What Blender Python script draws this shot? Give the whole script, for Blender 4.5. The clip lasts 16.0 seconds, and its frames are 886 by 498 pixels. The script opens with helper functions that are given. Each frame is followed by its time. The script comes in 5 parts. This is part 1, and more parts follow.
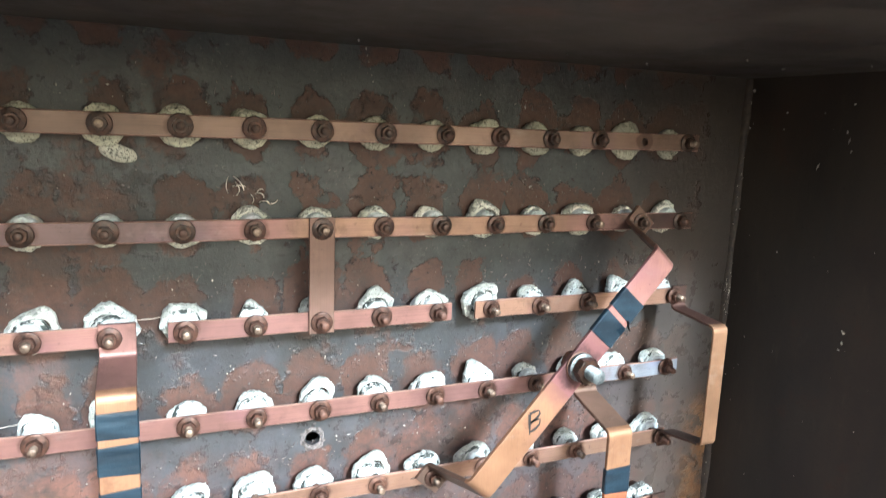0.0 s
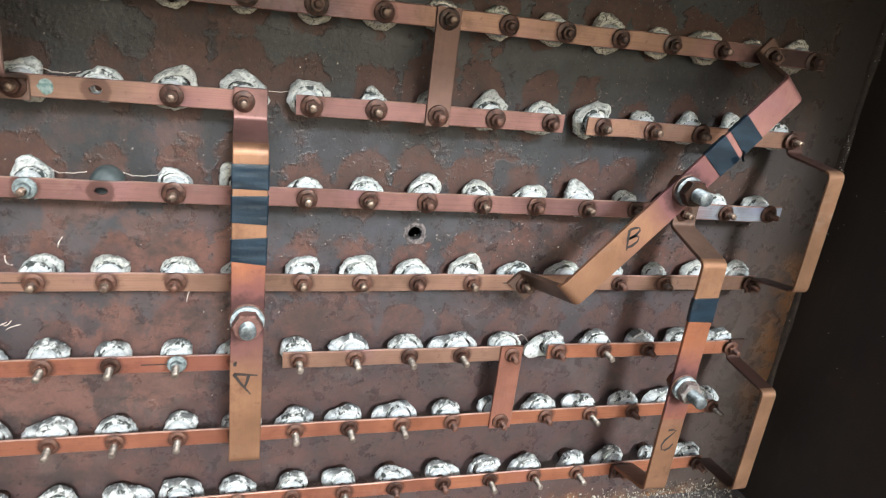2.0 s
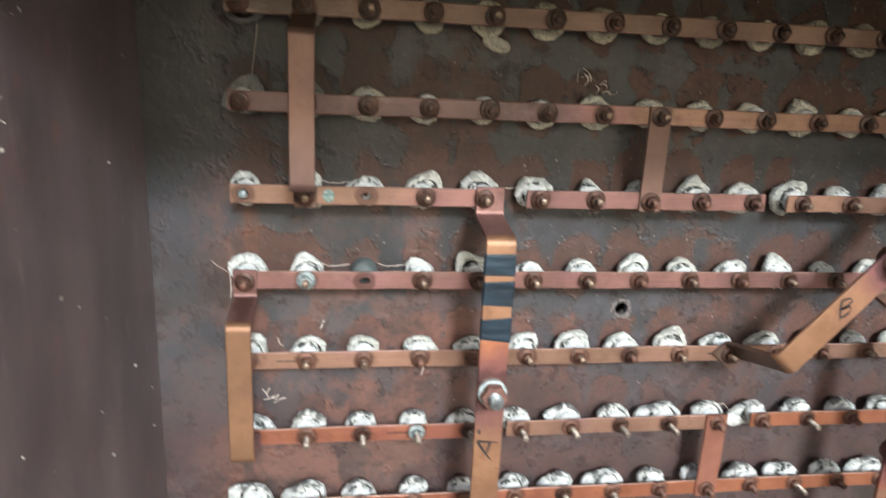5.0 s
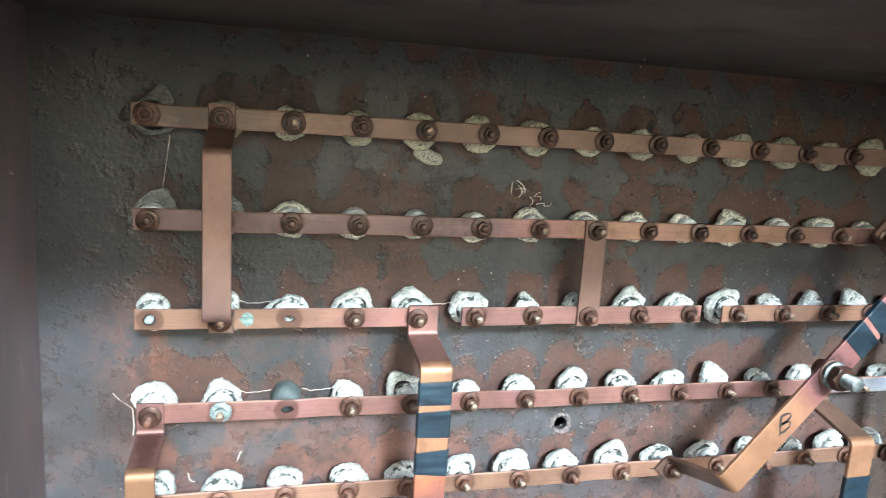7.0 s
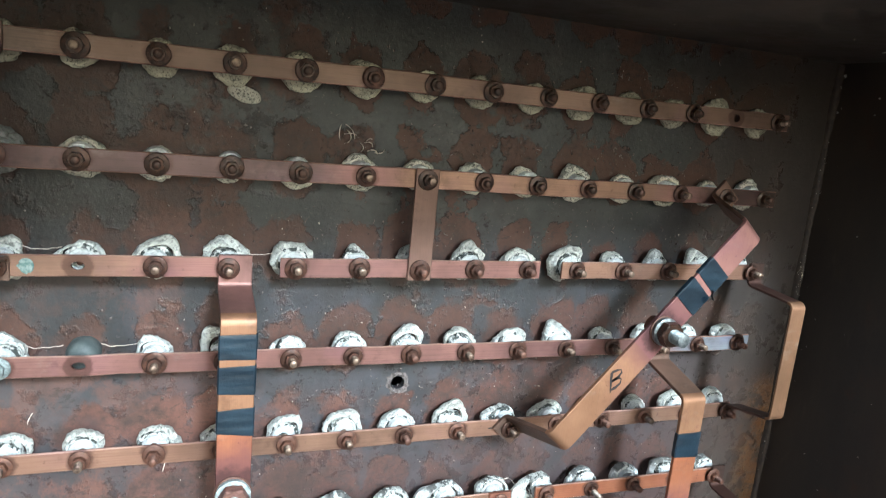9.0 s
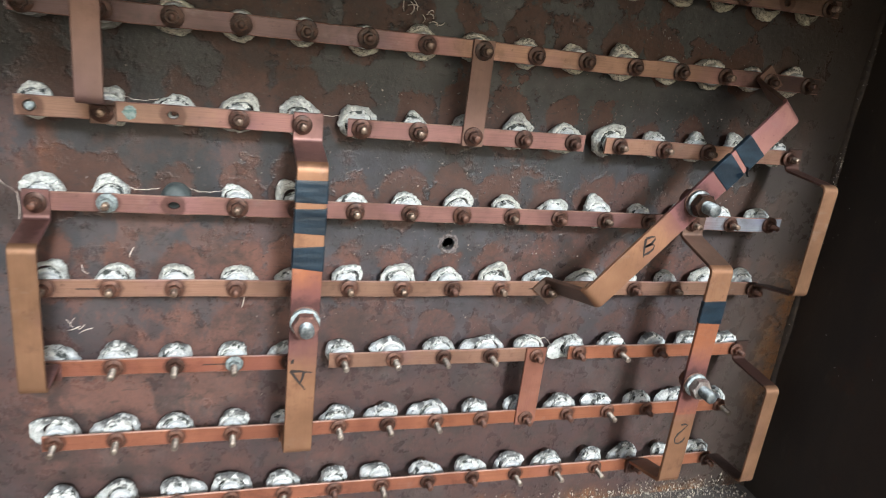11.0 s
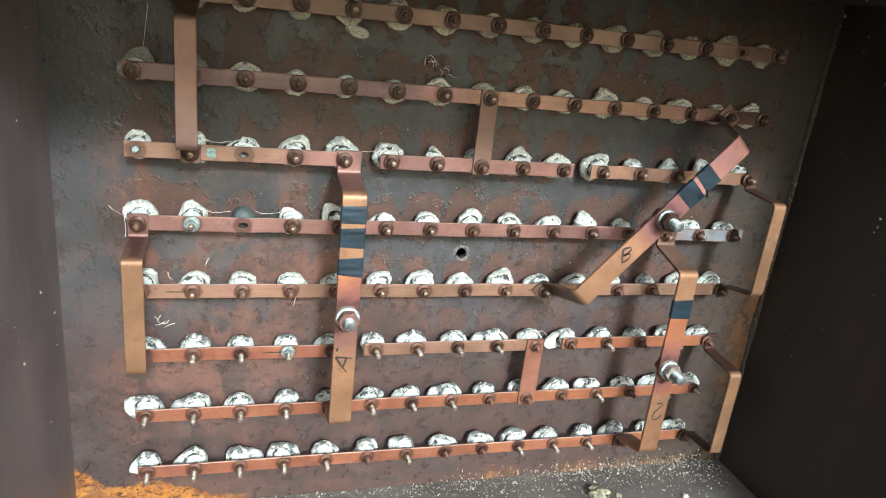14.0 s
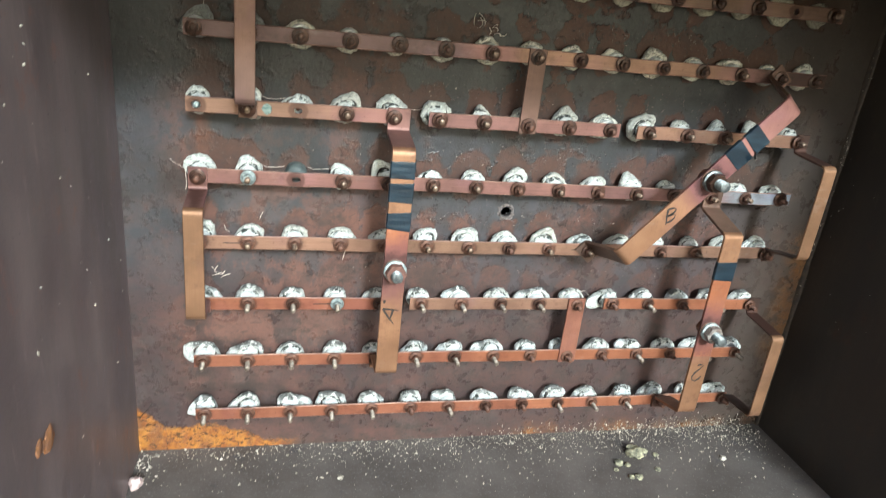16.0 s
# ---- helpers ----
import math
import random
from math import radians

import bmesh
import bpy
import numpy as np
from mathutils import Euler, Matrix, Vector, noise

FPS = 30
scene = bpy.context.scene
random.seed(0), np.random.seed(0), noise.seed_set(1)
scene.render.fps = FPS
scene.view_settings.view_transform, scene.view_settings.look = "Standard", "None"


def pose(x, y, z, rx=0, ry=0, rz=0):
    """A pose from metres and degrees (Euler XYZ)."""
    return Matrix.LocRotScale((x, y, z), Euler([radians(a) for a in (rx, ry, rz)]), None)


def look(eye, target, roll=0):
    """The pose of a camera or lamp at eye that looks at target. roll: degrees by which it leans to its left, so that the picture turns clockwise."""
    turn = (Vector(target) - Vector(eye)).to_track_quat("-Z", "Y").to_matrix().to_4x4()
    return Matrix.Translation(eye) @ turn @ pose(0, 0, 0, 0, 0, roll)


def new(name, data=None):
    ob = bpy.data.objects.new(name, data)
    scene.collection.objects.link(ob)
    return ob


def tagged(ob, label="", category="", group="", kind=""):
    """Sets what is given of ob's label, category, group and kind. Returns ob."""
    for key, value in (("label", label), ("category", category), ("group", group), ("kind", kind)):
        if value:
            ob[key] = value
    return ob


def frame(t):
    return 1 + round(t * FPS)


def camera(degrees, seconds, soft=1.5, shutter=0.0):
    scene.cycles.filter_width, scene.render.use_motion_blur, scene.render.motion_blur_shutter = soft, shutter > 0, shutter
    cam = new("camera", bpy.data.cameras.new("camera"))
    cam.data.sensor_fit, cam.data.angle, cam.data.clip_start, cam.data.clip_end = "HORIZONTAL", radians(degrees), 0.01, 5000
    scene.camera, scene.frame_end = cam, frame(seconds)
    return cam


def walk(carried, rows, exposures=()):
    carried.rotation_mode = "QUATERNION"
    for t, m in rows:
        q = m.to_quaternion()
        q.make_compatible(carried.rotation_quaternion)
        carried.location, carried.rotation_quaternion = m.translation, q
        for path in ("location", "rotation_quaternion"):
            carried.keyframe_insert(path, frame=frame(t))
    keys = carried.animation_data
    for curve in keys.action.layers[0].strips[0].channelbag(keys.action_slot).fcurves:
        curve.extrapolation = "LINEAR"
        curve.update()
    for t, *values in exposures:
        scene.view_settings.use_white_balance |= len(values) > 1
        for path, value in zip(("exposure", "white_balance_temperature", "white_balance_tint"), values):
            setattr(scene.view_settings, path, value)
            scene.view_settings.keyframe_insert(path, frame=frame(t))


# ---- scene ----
cam = camera(65.6, 16.0, soft=1.0, shutter=0.4)
PATH = [
    (0, (-0.193, -0.821, 0.943), (0.586, 0.987, 0.591), 2.3),
    (0.3, (-0.185, -0.825, 0.92), (0.567, 0.979, 0.517), 1.9),
    (0.5, (-0.192, -0.828, 0.906), (0.534, 0.986, 0.481), 2.8),
    (0.7, (-0.205, -0.839, 0.887), (0.466, 0.993, 0.439), 4.5),
    (1, (-0.232, -0.842, 0.873), (0.409, 0.992, 0.398), 5.7),
    (1.3, (-0.24, -0.845, 0.864), (0.375, 0.993, 0.364), 6.2),
    (1.5, (-0.241, -0.848, 0.848), (0.362, 0.975, 0.287), 7.1),
    (1.7, (-0.24, -0.845, 0.841), (0.35, 0.949, 0.205), 6.9),
    (2, (-0.246, -0.852, 0.839), (0.33, 0.936, 0.152), 7.2),
    (2.3, (-0.26, -0.868, 0.818), (0.272, 0.924, 0.106), 7.1),
    (2.5, (-0.269, -0.876, 0.807), (0.226, 0.924, 0.09), 7.4),
    (2.7, (-0.281, -0.883, 0.799), (0.184, 0.915, 0.06), 8.0),
    (3, (-0.301, -0.894, 0.793), (0.119, 0.919, 0.06), 7.8),
    (3.3, (-0.353, -0.891, 0.792), (0.063, 0.909, 0.026), 7.9),
    (3.5, (-0.383, -0.887, 0.797), (0.026, 0.915, 0.032), 7.7),
    (3.7, (-0.395, -0.883, 0.809), (0.014, 0.925, 0.066), 6.5),
    (4, (-0.402, -0.89, 0.819), (-0.013, 0.935, 0.099), 6.3),
    (4.3, (-0.413, -0.892, 0.83), (-0.034, 0.937, 0.115), 6.1),
    (4.5, (-0.419, -0.892, 0.837), (-0.042, 0.946, 0.147), 5.8),
    (4.7, (-0.424, -0.891, 0.85), (-0.055, 0.957, 0.206), 5.4),
    (5, (-0.439, -0.901, 0.873), (-0.133, 1.004, 0.346), 2.8),
    (5.2, (-0.462, -0.899, 0.879), (-0.175, 1.022, 0.402), 2.0),
    (7.3, (-0.418, -0.825, 0.939), (0.139, 1.066, 0.6), 4.7),
    (7.5, (-0.373, -0.828, 0.933), (0.212, 1.048, 0.558), 5.7),
    (7.8, (-0.347, -0.818, 0.931), (0.271, 1.037, 0.512), 6.4),
    (8, (-0.322, -0.82, 0.923), (0.35, 1.024, 0.538), 6.2),
    (8.2, (-0.311, -0.819, 0.923), (0.412, 1.012, 0.571), 5.7),
    (10.3, (-0.277, -0.866, 0.86), (0.346, 0.953, 0.309), 5.9),
    (10.5, (-0.28, -0.876, 0.86), (0.319, 0.946, 0.291), 6.3),
    (10.8, (-0.308, -0.901, 0.849), (0.259, 0.923, 0.255), 7.0),
    (11, (-0.329, -0.924, 0.85), (0.264, 0.878, 0.215), 7.0),
    (11.3, (-0.391, -1.034, 0.866), (0.15, 0.806, 0.296), 5.4),
    (11.5, (-0.398, -1.089, 0.896), (0.006, 0.791, 0.345), 5.8),
    (11.8, (-0.455, -1.114, 0.906), (-0.063, 0.783, 0.411), 6.7),
    (12, (-0.45, -1.103, 0.939), (-0.022, 0.772, 0.392), 6.3),
    (12.3, (-0.45, -1.113, 0.939), (-0.01, 0.745, 0.353), 7.8),
    (12.5, (-0.451, -1.121, 0.944), (0.0, 0.732, 0.343), 7.4),
    (12.7, (-0.442, -1.125, 0.941), (0.047, 0.713, 0.321), 7.4),
    (13, (-0.426, -1.127, 0.939), (0.088, 0.703, 0.318), 7.2),
    (13.3, (-0.429, -1.125, 0.943), (0.106, 0.707, 0.336), 6.8),
    (13.5, (-0.428, -1.119, 0.944), (0.135, 0.706, 0.351), 6.2),
    (13.7, (-0.413, -1.115, 0.944), (0.17, 0.691, 0.328), 6.5),
    (14, (-0.403, -1.119, 0.94), (0.161, 0.689, 0.296), 6.5),
    (14.3, (-0.409, -1.125, 0.937), (0.124, 0.69, 0.294), 6.6),
    (14.5, (-0.411, -1.132, 0.935), (0.095, 0.694, 0.296), 6.4),
    (14.7, (-0.419, -1.136, 0.934), (0.067, 0.698, 0.29), 7.0),
    (15, (-0.425, -1.134, 0.93), (0.07, 0.688, 0.271), 7.2),
    (15.3, (-0.423, -1.137, 0.932), (0.063, 0.686, 0.265), 6.7),
    (15.5, (-0.423, -1.14, 0.926), (0.058, 0.681, 0.25), 6.4),
    (15.7, (-0.419, -1.143, 0.928), (0.055, 0.676, 0.249), 6.0),
    (16, (-0.421, -1.153, 0.923), (0.034, 0.652, 0.192), 6.4),
]
walk(cam, [(t, look(eye, target, roll)) for t, eye, target, roll in PATH], [(0.0, 1.9, 5150, -2), (1.0, 1.34, 5150, -2), (2.0, 0.80, 5550, 4), (2.5, 0.60, 5950, 8), (3.0, 0.53, 5800, 6), (3.5, 0.47, 5850, 7), (4.5, 0.51, 5900, 6), (5.0, 0.86, 5650, 4), (7.5, 1.75, 5100, -4), (8.0, 1.48, 5100, -4), (10.5, 0.86, 5450, 4), (11.0, 0.66, 5600, 5), (11.6, 0.95, 5550, 0), (12.5, 1.15, 5550, -4), (16.0, 1.0, 5500, -3)])

# ---- world, sun and exposure ----
world = bpy.data.worlds.new("overcast_sky")
scene.world = world
world.use_nodes = True
wn = world.node_tree.nodes
sky = wn.new("ShaderNodeTexSky")
sky.sky_type = "NISHITA"
sky.sun_disc = False
sky.sun_elevation = radians(27.8)
sky.sun_rotation = radians(173.3)
sky.air_density, sky.dust_density = 1.0, 4.0
wn["Background"].inputs["Strength"].default_value = 0.12
world.node_tree.links.new(sky.outputs["Color"], wn["Background"].inputs["Color"])
sun_data = bpy.data.lights.new("sun", "SUN")
sun_data.energy, sun_data.angle, sun_data.color = 2.6, radians(8.5), (0.985, 0.975, 0.96)
sun = new("sun", sun_data)
sun.matrix_world = look((0.26, -2.2, 1.17), (0, 0, 0))

# ---- plan, in metres ----
PX, PZ, Z7 = 0.08, 0.1185, 0.102      # terminal pitch across, pitch of the rows, height of the lowest row
PLATE = 0.058                         # face of the terminal plate
BAR = 0.006                           # face of the busbars
LEFT, RIGHT, FLOOR, TOP, FRONT = -0.691, 0.726, -0.016, 1.04, -0.53
LIP = -0.59                           # how far the roof reaches out over the plate


def col(c):
    return PX * (c - 7)


def row(r):
    return Z7 + PZ * (7 - r)


# ---- node helpers ----
class Nodes:
    def __init__(self, name):
        self.mat = bpy.data.materials.new(name)
        self.mat.use_nodes = True
        self.t = self.mat.node_tree
        self.bsdf = self.t.nodes["Principled BSDF"]
        self.coord = self.t.nodes.new("ShaderNodeTexCoord").outputs["Object"]

    def put(self, socket, value):
        if isinstance(value, bpy.types.NodeSocket):
            self.t.links.new(value, socket)
        elif isinstance(value, tuple) and len(value) == 3 and socket.type == "RGBA":
            socket.default_value = (*value, 1)
        else:
            socket.default_value = value

    def math(self, op, a, b=0.0, c=0.0, clamp=False):
        n = self.t.nodes.new("ShaderNodeMath")
        n.operation, n.use_clamp = op, clamp
        for s, v in zip(n.inputs, (a, b, c)):
            self.put(s, v)
        return n.outputs[0]

    def vmath(self, op, a, b):
        n = self.t.nodes.new("ShaderNodeVectorMath")
        n.operation = op
        self.put(n.inputs[0], a)
        self.put(n.inputs[1], b)
        return n.outputs[0]

    def xyz(self, v):
        n = self.t.nodes.new("ShaderNodeSeparateXYZ")
        self.put(n.inputs[0], v)
        return n.outputs[0], n.outputs[1], n.outputs[2]

    def noise(self, scale, detail=4, rough=0.6, v=None, stretch=None, distort=0.0):
        v = v or self.coord
        if stretch:
            v = self.vmath("MULTIPLY", v, stretch)
        n = self.t.nodes.new("ShaderNodeTexNoise")
        self.put(n.inputs["Vector"], v)
        n.inputs["Scale"].default_value, n.inputs["Detail"].default_value = scale, detail
        n.inputs["Roughness"].default_value, n.inputs["Distortion"].default_value = rough, distort
        return n.outputs["Fac"]

    def cells(self, scale, v=None):
        n = self.t.nodes.new("ShaderNodeTexVoronoi")
        self.put(n.inputs["Vector"], v or self.coord)
        n.inputs["Scale"].default_value = scale
        return n.outputs["Distance"]

    def step(self, v, lo, hi):
        n = self.t.nodes.new("ShaderNodeMapRange")
        n.interpolation_type = "SMOOTHSTEP"
        for s, x in zip(n.inputs, (v, lo, hi, 0.0, 1.0)):
            self.put(s, x)
        return n.outputs[0]

    def lerp(self, v, lo, hi):
        n = self.t.nodes.new("ShaderNodeMapRange")
        for s, x in zip(n.inputs, (v, 0.0, 1.0, lo, hi)):
            self.put(s, x)
        return n.outputs[0]

    def mix(self, f, a, b):
        n = self.t.nodes.new("ShaderNodeMix")
        n.data_type = "RGBA"
        for s, v in zip((n.inputs[0], n.inputs[6], n.inputs[7]), (f, a, b)):
            self.put(s, v)
        return n.outputs[2]

    def random(self):
        return self.t.nodes.new("ShaderNodeObjectInfo").outputs["Random"]

    def shifted(self, amount=7.0):
        """Object coordinates moved by a chance amount for each object."""
        return self.vmath("ADD", self.coord, self.math("MULTIPLY", self.random(), amount))

    def done(self, colour, rough=0.6, metal=0.0, height=None, strength=0.3, dist=0.002, spec=0.5):
        b = self.bsdf.inputs
        self.put(b["Base Color"], colour)
        self.put(b["Roughness"], rough)
        self.put(b["Metallic"], metal)
        self.put(b["Specular IOR Level"], spec)
        if height is not None:
            n = self.t.nodes.new("ShaderNodeBump")
            n.inputs["Strength"].default_value, n.inputs["Distance"].default_value = strength, dist
            self.put(n.inputs["Height"], height)
            self.put(b["Normal"], n.outputs[0])
        return self.mat


# ---- materials ----
def plate_material():
    n = Nodes("rusty_grey_plate")
    x, y, z = n.xyz(n.coord)
    warp = n.noise(22, 6, 0.65)
    big = n.noise(5, 5, 0.6)
    fine = n.noise(120, 5, 0.7)
    # blooms of rust round each terminal, a little above it
    u = n.math("MULTIPLY", n.math("SUBTRACT", n.math("FRACT", n.math("ADD", n.math("DIVIDE", x, PX), 0.5)), 0.5), PX)
    v = n.math("MULTIPLY", n.math("SUBTRACT", n.math("FRACT", n.math("ADD", n.math("DIVIDE", n.math("SUBTRACT", z, Z7 + 0.012), PZ), 0.5)), 0.5), PZ)
    d = n.math("SQRT", n.math("ADD", n.math("MULTIPLY", u, u), n.math("MULTIPLY", n.math("MULTIPLY", v, v), 0.55)))
    d = n.math("ADD", d, n.math("ADD", n.math("MULTIPLY", n.math("SUBTRACT", warp, 0.5), 0.072), n.math("MULTIPLY", n.math("SUBTRACT", n.noise(7, 3, 0.5), 0.5), 0.09)))
    inside = n.math("MULTIPLY", n.step(x, -0.63, -0.55), n.step(x, 0.68, 0.6))
    bloom = n.math("MULTIPLY", n.step(d, 0.038, 0.026), inside)
    low = n.step(z, 0.70, 0.15)
    field = n.math("ADD", n.math("ADD", big, n.math("MULTIPLY", warp, 0.35)), n.math("MULTIPLY", low, 0.16))
    spread = n.math("MULTIPLY", n.step(field, 0.68, 0.86), n.lerp(inside, 0.35, 1.0))
    grain = n.math("ADD", n.math("MULTIPLY", n.math("SUBTRACT", fine, 0.5), 0.9), n.math("MULTIPLY", n.math("SUBTRACT", n.noise(48, 5, 0.65), 0.5), 1.3))
    rust = n.math("ADD", n.math("MAXIMUM", n.math("MULTIPLY", bloom, n.lerp(n.step(big, 0.3, 0.55), 0.55, 1.0)), n.math("MULTIPLY", spread, 0.75)), grain)
    crisp = n.math("MULTIPLY", n.step(z, 0.58, 0.78), n.lerp(n.step(x, -0.3, 0.05), 0.45, 1.0))
    soft = n.step(rust, -0.05, 1.05)
    hard = n.step(rust, 0.28, 0.72)
    rust = n.math("ADD", n.math("MULTIPLY", hard, crisp), n.math("MULTIPLY", soft, n.math("SUBTRACT", 1.0, crisp)))
    grey = n.mix(n.step(warp, 0.3, 0.7), (0.042, 0.042, 0.046), (0.090, 0.088, 0.094))
    high = n.step(n.math("ADD", z, n.math("MULTIPLY", big, 0.2)), 0.66, 0.90)
    high = n.math("MULTIPLY", high, n.step(n.math("ADD", x, n.math("MULTIPLY", warp, 0.08)), -0.62, -0.50))
    teal = n.mix(n.step(n.noise(15, 5, 0.65), 0.35, 0.65), (0.027, 0.028, 0.025), (0.062, 0.063, 0.055))
    grey = n.mix(n.math("MULTIPLY", high, 0.85), grey, teal)
    grey = n.mix(n.math("MULTIPLY", n.step(n.noise(9, 4, 0.6, stretch=(1, 1, 0.6)), 0.45, 0.7), n.lerp(low, 0.15, 0.95)), grey, (0.098, 0.080, 0.078))
    brown = n.mix(n.step(fine, 0.3, 0.7), (0.072, 0.034, 0.025), (0.140, 0.064, 0.046))
    brown = n.mix(n.step(n.noise(13, 4, 0.6), 0.5, 0.68), brown, (0.085, 0.045, 0.038))
    brown = n.mix(n.math("MULTIPLY", high, 0.75), brown, n.mix(n.noise(70, 5, 0.7), (0.050, 0.023, 0.013), (0.102, 0.046, 0.025)))
    aged = n.math("MULTIPLY", n.step(x, -0.12, -0.42), n.math("MULTIPLY", n.step(z, 0.80, 0.62), n.step(z, 0.05, 0.25)))
    slate = n.step(n.noise(13, 5, 0.6), 0.44, 0.58)
    grey = n.mix(n.math("MULTIPLY", aged, 0.85), grey, n.mix(slate, (0.096, 0.082, 0.081), (0.056, 0.057, 0.061)))
    film_ = n.math("MULTIPLY", n.step(n.noise(17, 6, 0.7), 0.40, 0.66), n.math("MULTIPLY", n.lerp(inside, 0.35, 1.0), n.lerp(low, 0.22, 0.95)))
    film_ = n.math("MAXIMUM", film_, n.math("MULTIPLY", n.math("MAXIMUM", n.math("MULTIPLY", n.step(x, 0.34, 0.6), 0.7), n.math("MULTIPLY", n.step(z, 0.42, 0.22), 0.85)), n.lerp(n.noise(26, 5, 0.7), 0.55, 1.25)))
    grey = n.mix(film_, grey, n.mix(n.noise(33, 5, 0.7), (0.056, 0.037, 0.035), (0.110, 0.073, 0.069)))
    ember = n.math("MULTIPLY", n.step(n.noise(14, 6, 0.65), 0.44, 0.62), n.math("MULTIPLY", n.step(z, 0.75, 0.55), n.lerp(n.step(x, 0.1, -0.25), 0.35, 1.0)))
    brown = n.mix(n.math("MULTIPLY", ember, n.lerp(n.step(x, 0.0, -0.2), 0.45, 0.9)), brown, (0.19, 0.085, 0.058))
    colour = n.mix(n.math("MULTIPLY", rust, 0.88), grey, brown)
    rim = n.math("MULTIPLY", n.math("MULTIPLY", rust, n.math("SUBTRACT", 1.0, rust)), 4.0)
    rim = n.math("MULTIPLY", rim, n.step(n.noise(34, 4, 0.6), 0.46, 0.58))
    colour = n.mix(n.math("MULTIPLY", rim, 0.30), colour, (0.03, 0.024, 0.022))
    deep = n.step(z, 0.50, 0.28)
    calm = n.mix(n.noise(19, 6, 0.7), (0.037, 0.025, 0.024), (0.073, 0.048, 0.045))
    redden = n.math("MULTIPLY", n.step(n.noise(8, 5, 0.62, stretch=(0.6, 1, 1.6)), 0.50, 0.66), n.math("MULTIPLY", deep, n.step(x, 0.25, -0.45)))
    calm = n.mix(n.math("MULTIPLY", redden, 0.6), calm, (0.120, 0.064, 0.052))
    calm = n.mix(n.math("MULTIPLY", n.step(n.noise(24, 6, 0.7, stretch=(0.8, 1, 1.2)), 0.50, 0.60), 0.8), calm, (0.034, 0.032, 0.031))
    calm = n.mix(n.math("MULTIPLY", n.step(n.noise(11, 6, 0.7), 0.52, 0.66), 0.55), calm, (0.088, 0.080, 0.074))
    waist = n.math("MULTIPLY", n.step(z, 0.46, 0.60), n.step(z, 0.80, 0.70))
    colour = n.mix(n.math("MULTIPLY", waist, n.lerp(n.noise(8, 5, 0.65), 0.25, 0.85)), colour, n.mix(n.math("MULTIPLY", bloom, 0.8), n.mix(n.noise(26, 6, 0.7), (0.028, 0.028, 0.031), (0.062, 0.061, 0.066)), n.mix(fine, (0.050, 0.023, 0.016), (0.105, 0.045, 0.030))))
    colour = n.mix(n.math("MULTIPLY", deep, 0.66), colour, calm)
    smear = n.math("MULTIPLY", n.step(n.noise(12, 6, 0.68, stretch=(1, 1, 0.75)), 0.49, 0.56), n.math("MULTIPLY", aged, n.step(x, -0.66, -0.58)))
    colour = n.mix(n.math("MULTIPLY", smear, n.lerp(fine, 0.15, 0.85)), colour, (0.180, 0.088, 0.064))
    pits = n.math("MULTIPLY", n.step(n.noise(85, 4, 0.55, stretch=(1.3, 1, 0.8)), 0.58, 0.65), n.step(n.noise(12, 3, 0.5), 0.42, 0.6))
    pits = n.math("MULTIPLY", pits, n.lerp(n.math("MAXIMUM", aged, deep), 0.8, 0.22))
    colour = n.mix(n.math("MULTIPLY", pits, 0.7), colour, (0.022, 0.022, 0.022))
    run = n.math("MULTIPLY", n.step(n.math("ABSOLUTE", n.math("ADD", n.math("ADD", x, 0.556), n.math("MULTIPLY", n.math("SUBTRACT", warp, 0.5), 0.03))), 0.016, 0.006), n.math("MULTIPLY", n.step(z, 0.585, 0.615), n.step(z, 0.69, 0.67)))
    colour = n.mix(n.math("MULTIPLY", run, 0.8), colour, n.mix(fine, (0.10, 0.042, 0.026), (0.19, 0.082, 0.048)))
    # old oily grime over the upper half, in wide clouds, and extra darkening at upper left
    upper_left = n.math("MULTIPLY", n.math("MULTIPLY", n.step(x, -0.25, -0.50), n.step(z, 0.62, 0.80)), 0.16)
    cloud = n.math("MULTIPLY", n.step(n.math("ADD", n.noise(6, 6, 0.68), n.math("MULTIPLY", n.math("SUBTRACT", n.noise(40, 5, 0.7), 0.5), 0.25)), n.math("SUBTRACT", 0.36, upper_left), n.math("SUBTRACT", 0.58, upper_left)), n.math("MULTIPLY", n.step(z, 0.40, 0.62), n.lerp(n.step(x, 0.45, 0.0), 0.85, 1.0)))
    colour = n.mix(n.math("MULTIPLY", cloud, 0.66), colour, n.mix(n.math("MULTIPLY", rust, 0.92), n.mix(n.noise(52, 6, 0.7), (0.021, 0.022, 0.021), (0.046, 0.048, 0.045)), n.mix(n.noise(60, 6, 0.7), (0.030, 0.013, 0.0075), (0.078, 0.033, 0.017))))
    colour = n.mix(n.math("MULTIPLY", upper_left, n.lerp(n.noise(20, 5, 0.7), 1.2, 3.4)), colour, (0.016, 0.014, 0.012))
    # dark smudges and scuffs of grime, coarse and fine
    smudge = n.math("MULTIPLY", n.step(n.noise(16, 7, 0.72, stretch=(0.8, 1, 1.1)), 0.47, 0.62), n.step(n.noise(5, 3, 0.5), 0.36, 0.58))
    colour = n.mix(n.math("MULTIPLY", smudge, 0.58), colour, (0.030, 0.026, 0.023))
    scuff = n.step(n.noise(62, 6, 0.75, stretch=(0.7, 1, 1.3), distort=0.8), 0.55, 0.66)
    colour = n.mix(n.math("MULTIPLY", scuff, 0.60), colour, (0.026, 0.022, 0.020))
    pale = n.math("MULTIPLY", n.step(n.noise(95, 5, 0.7), 0.62, 0.74), n.step(n.noise(10, 4, 0.6), 0.46, 0.62))
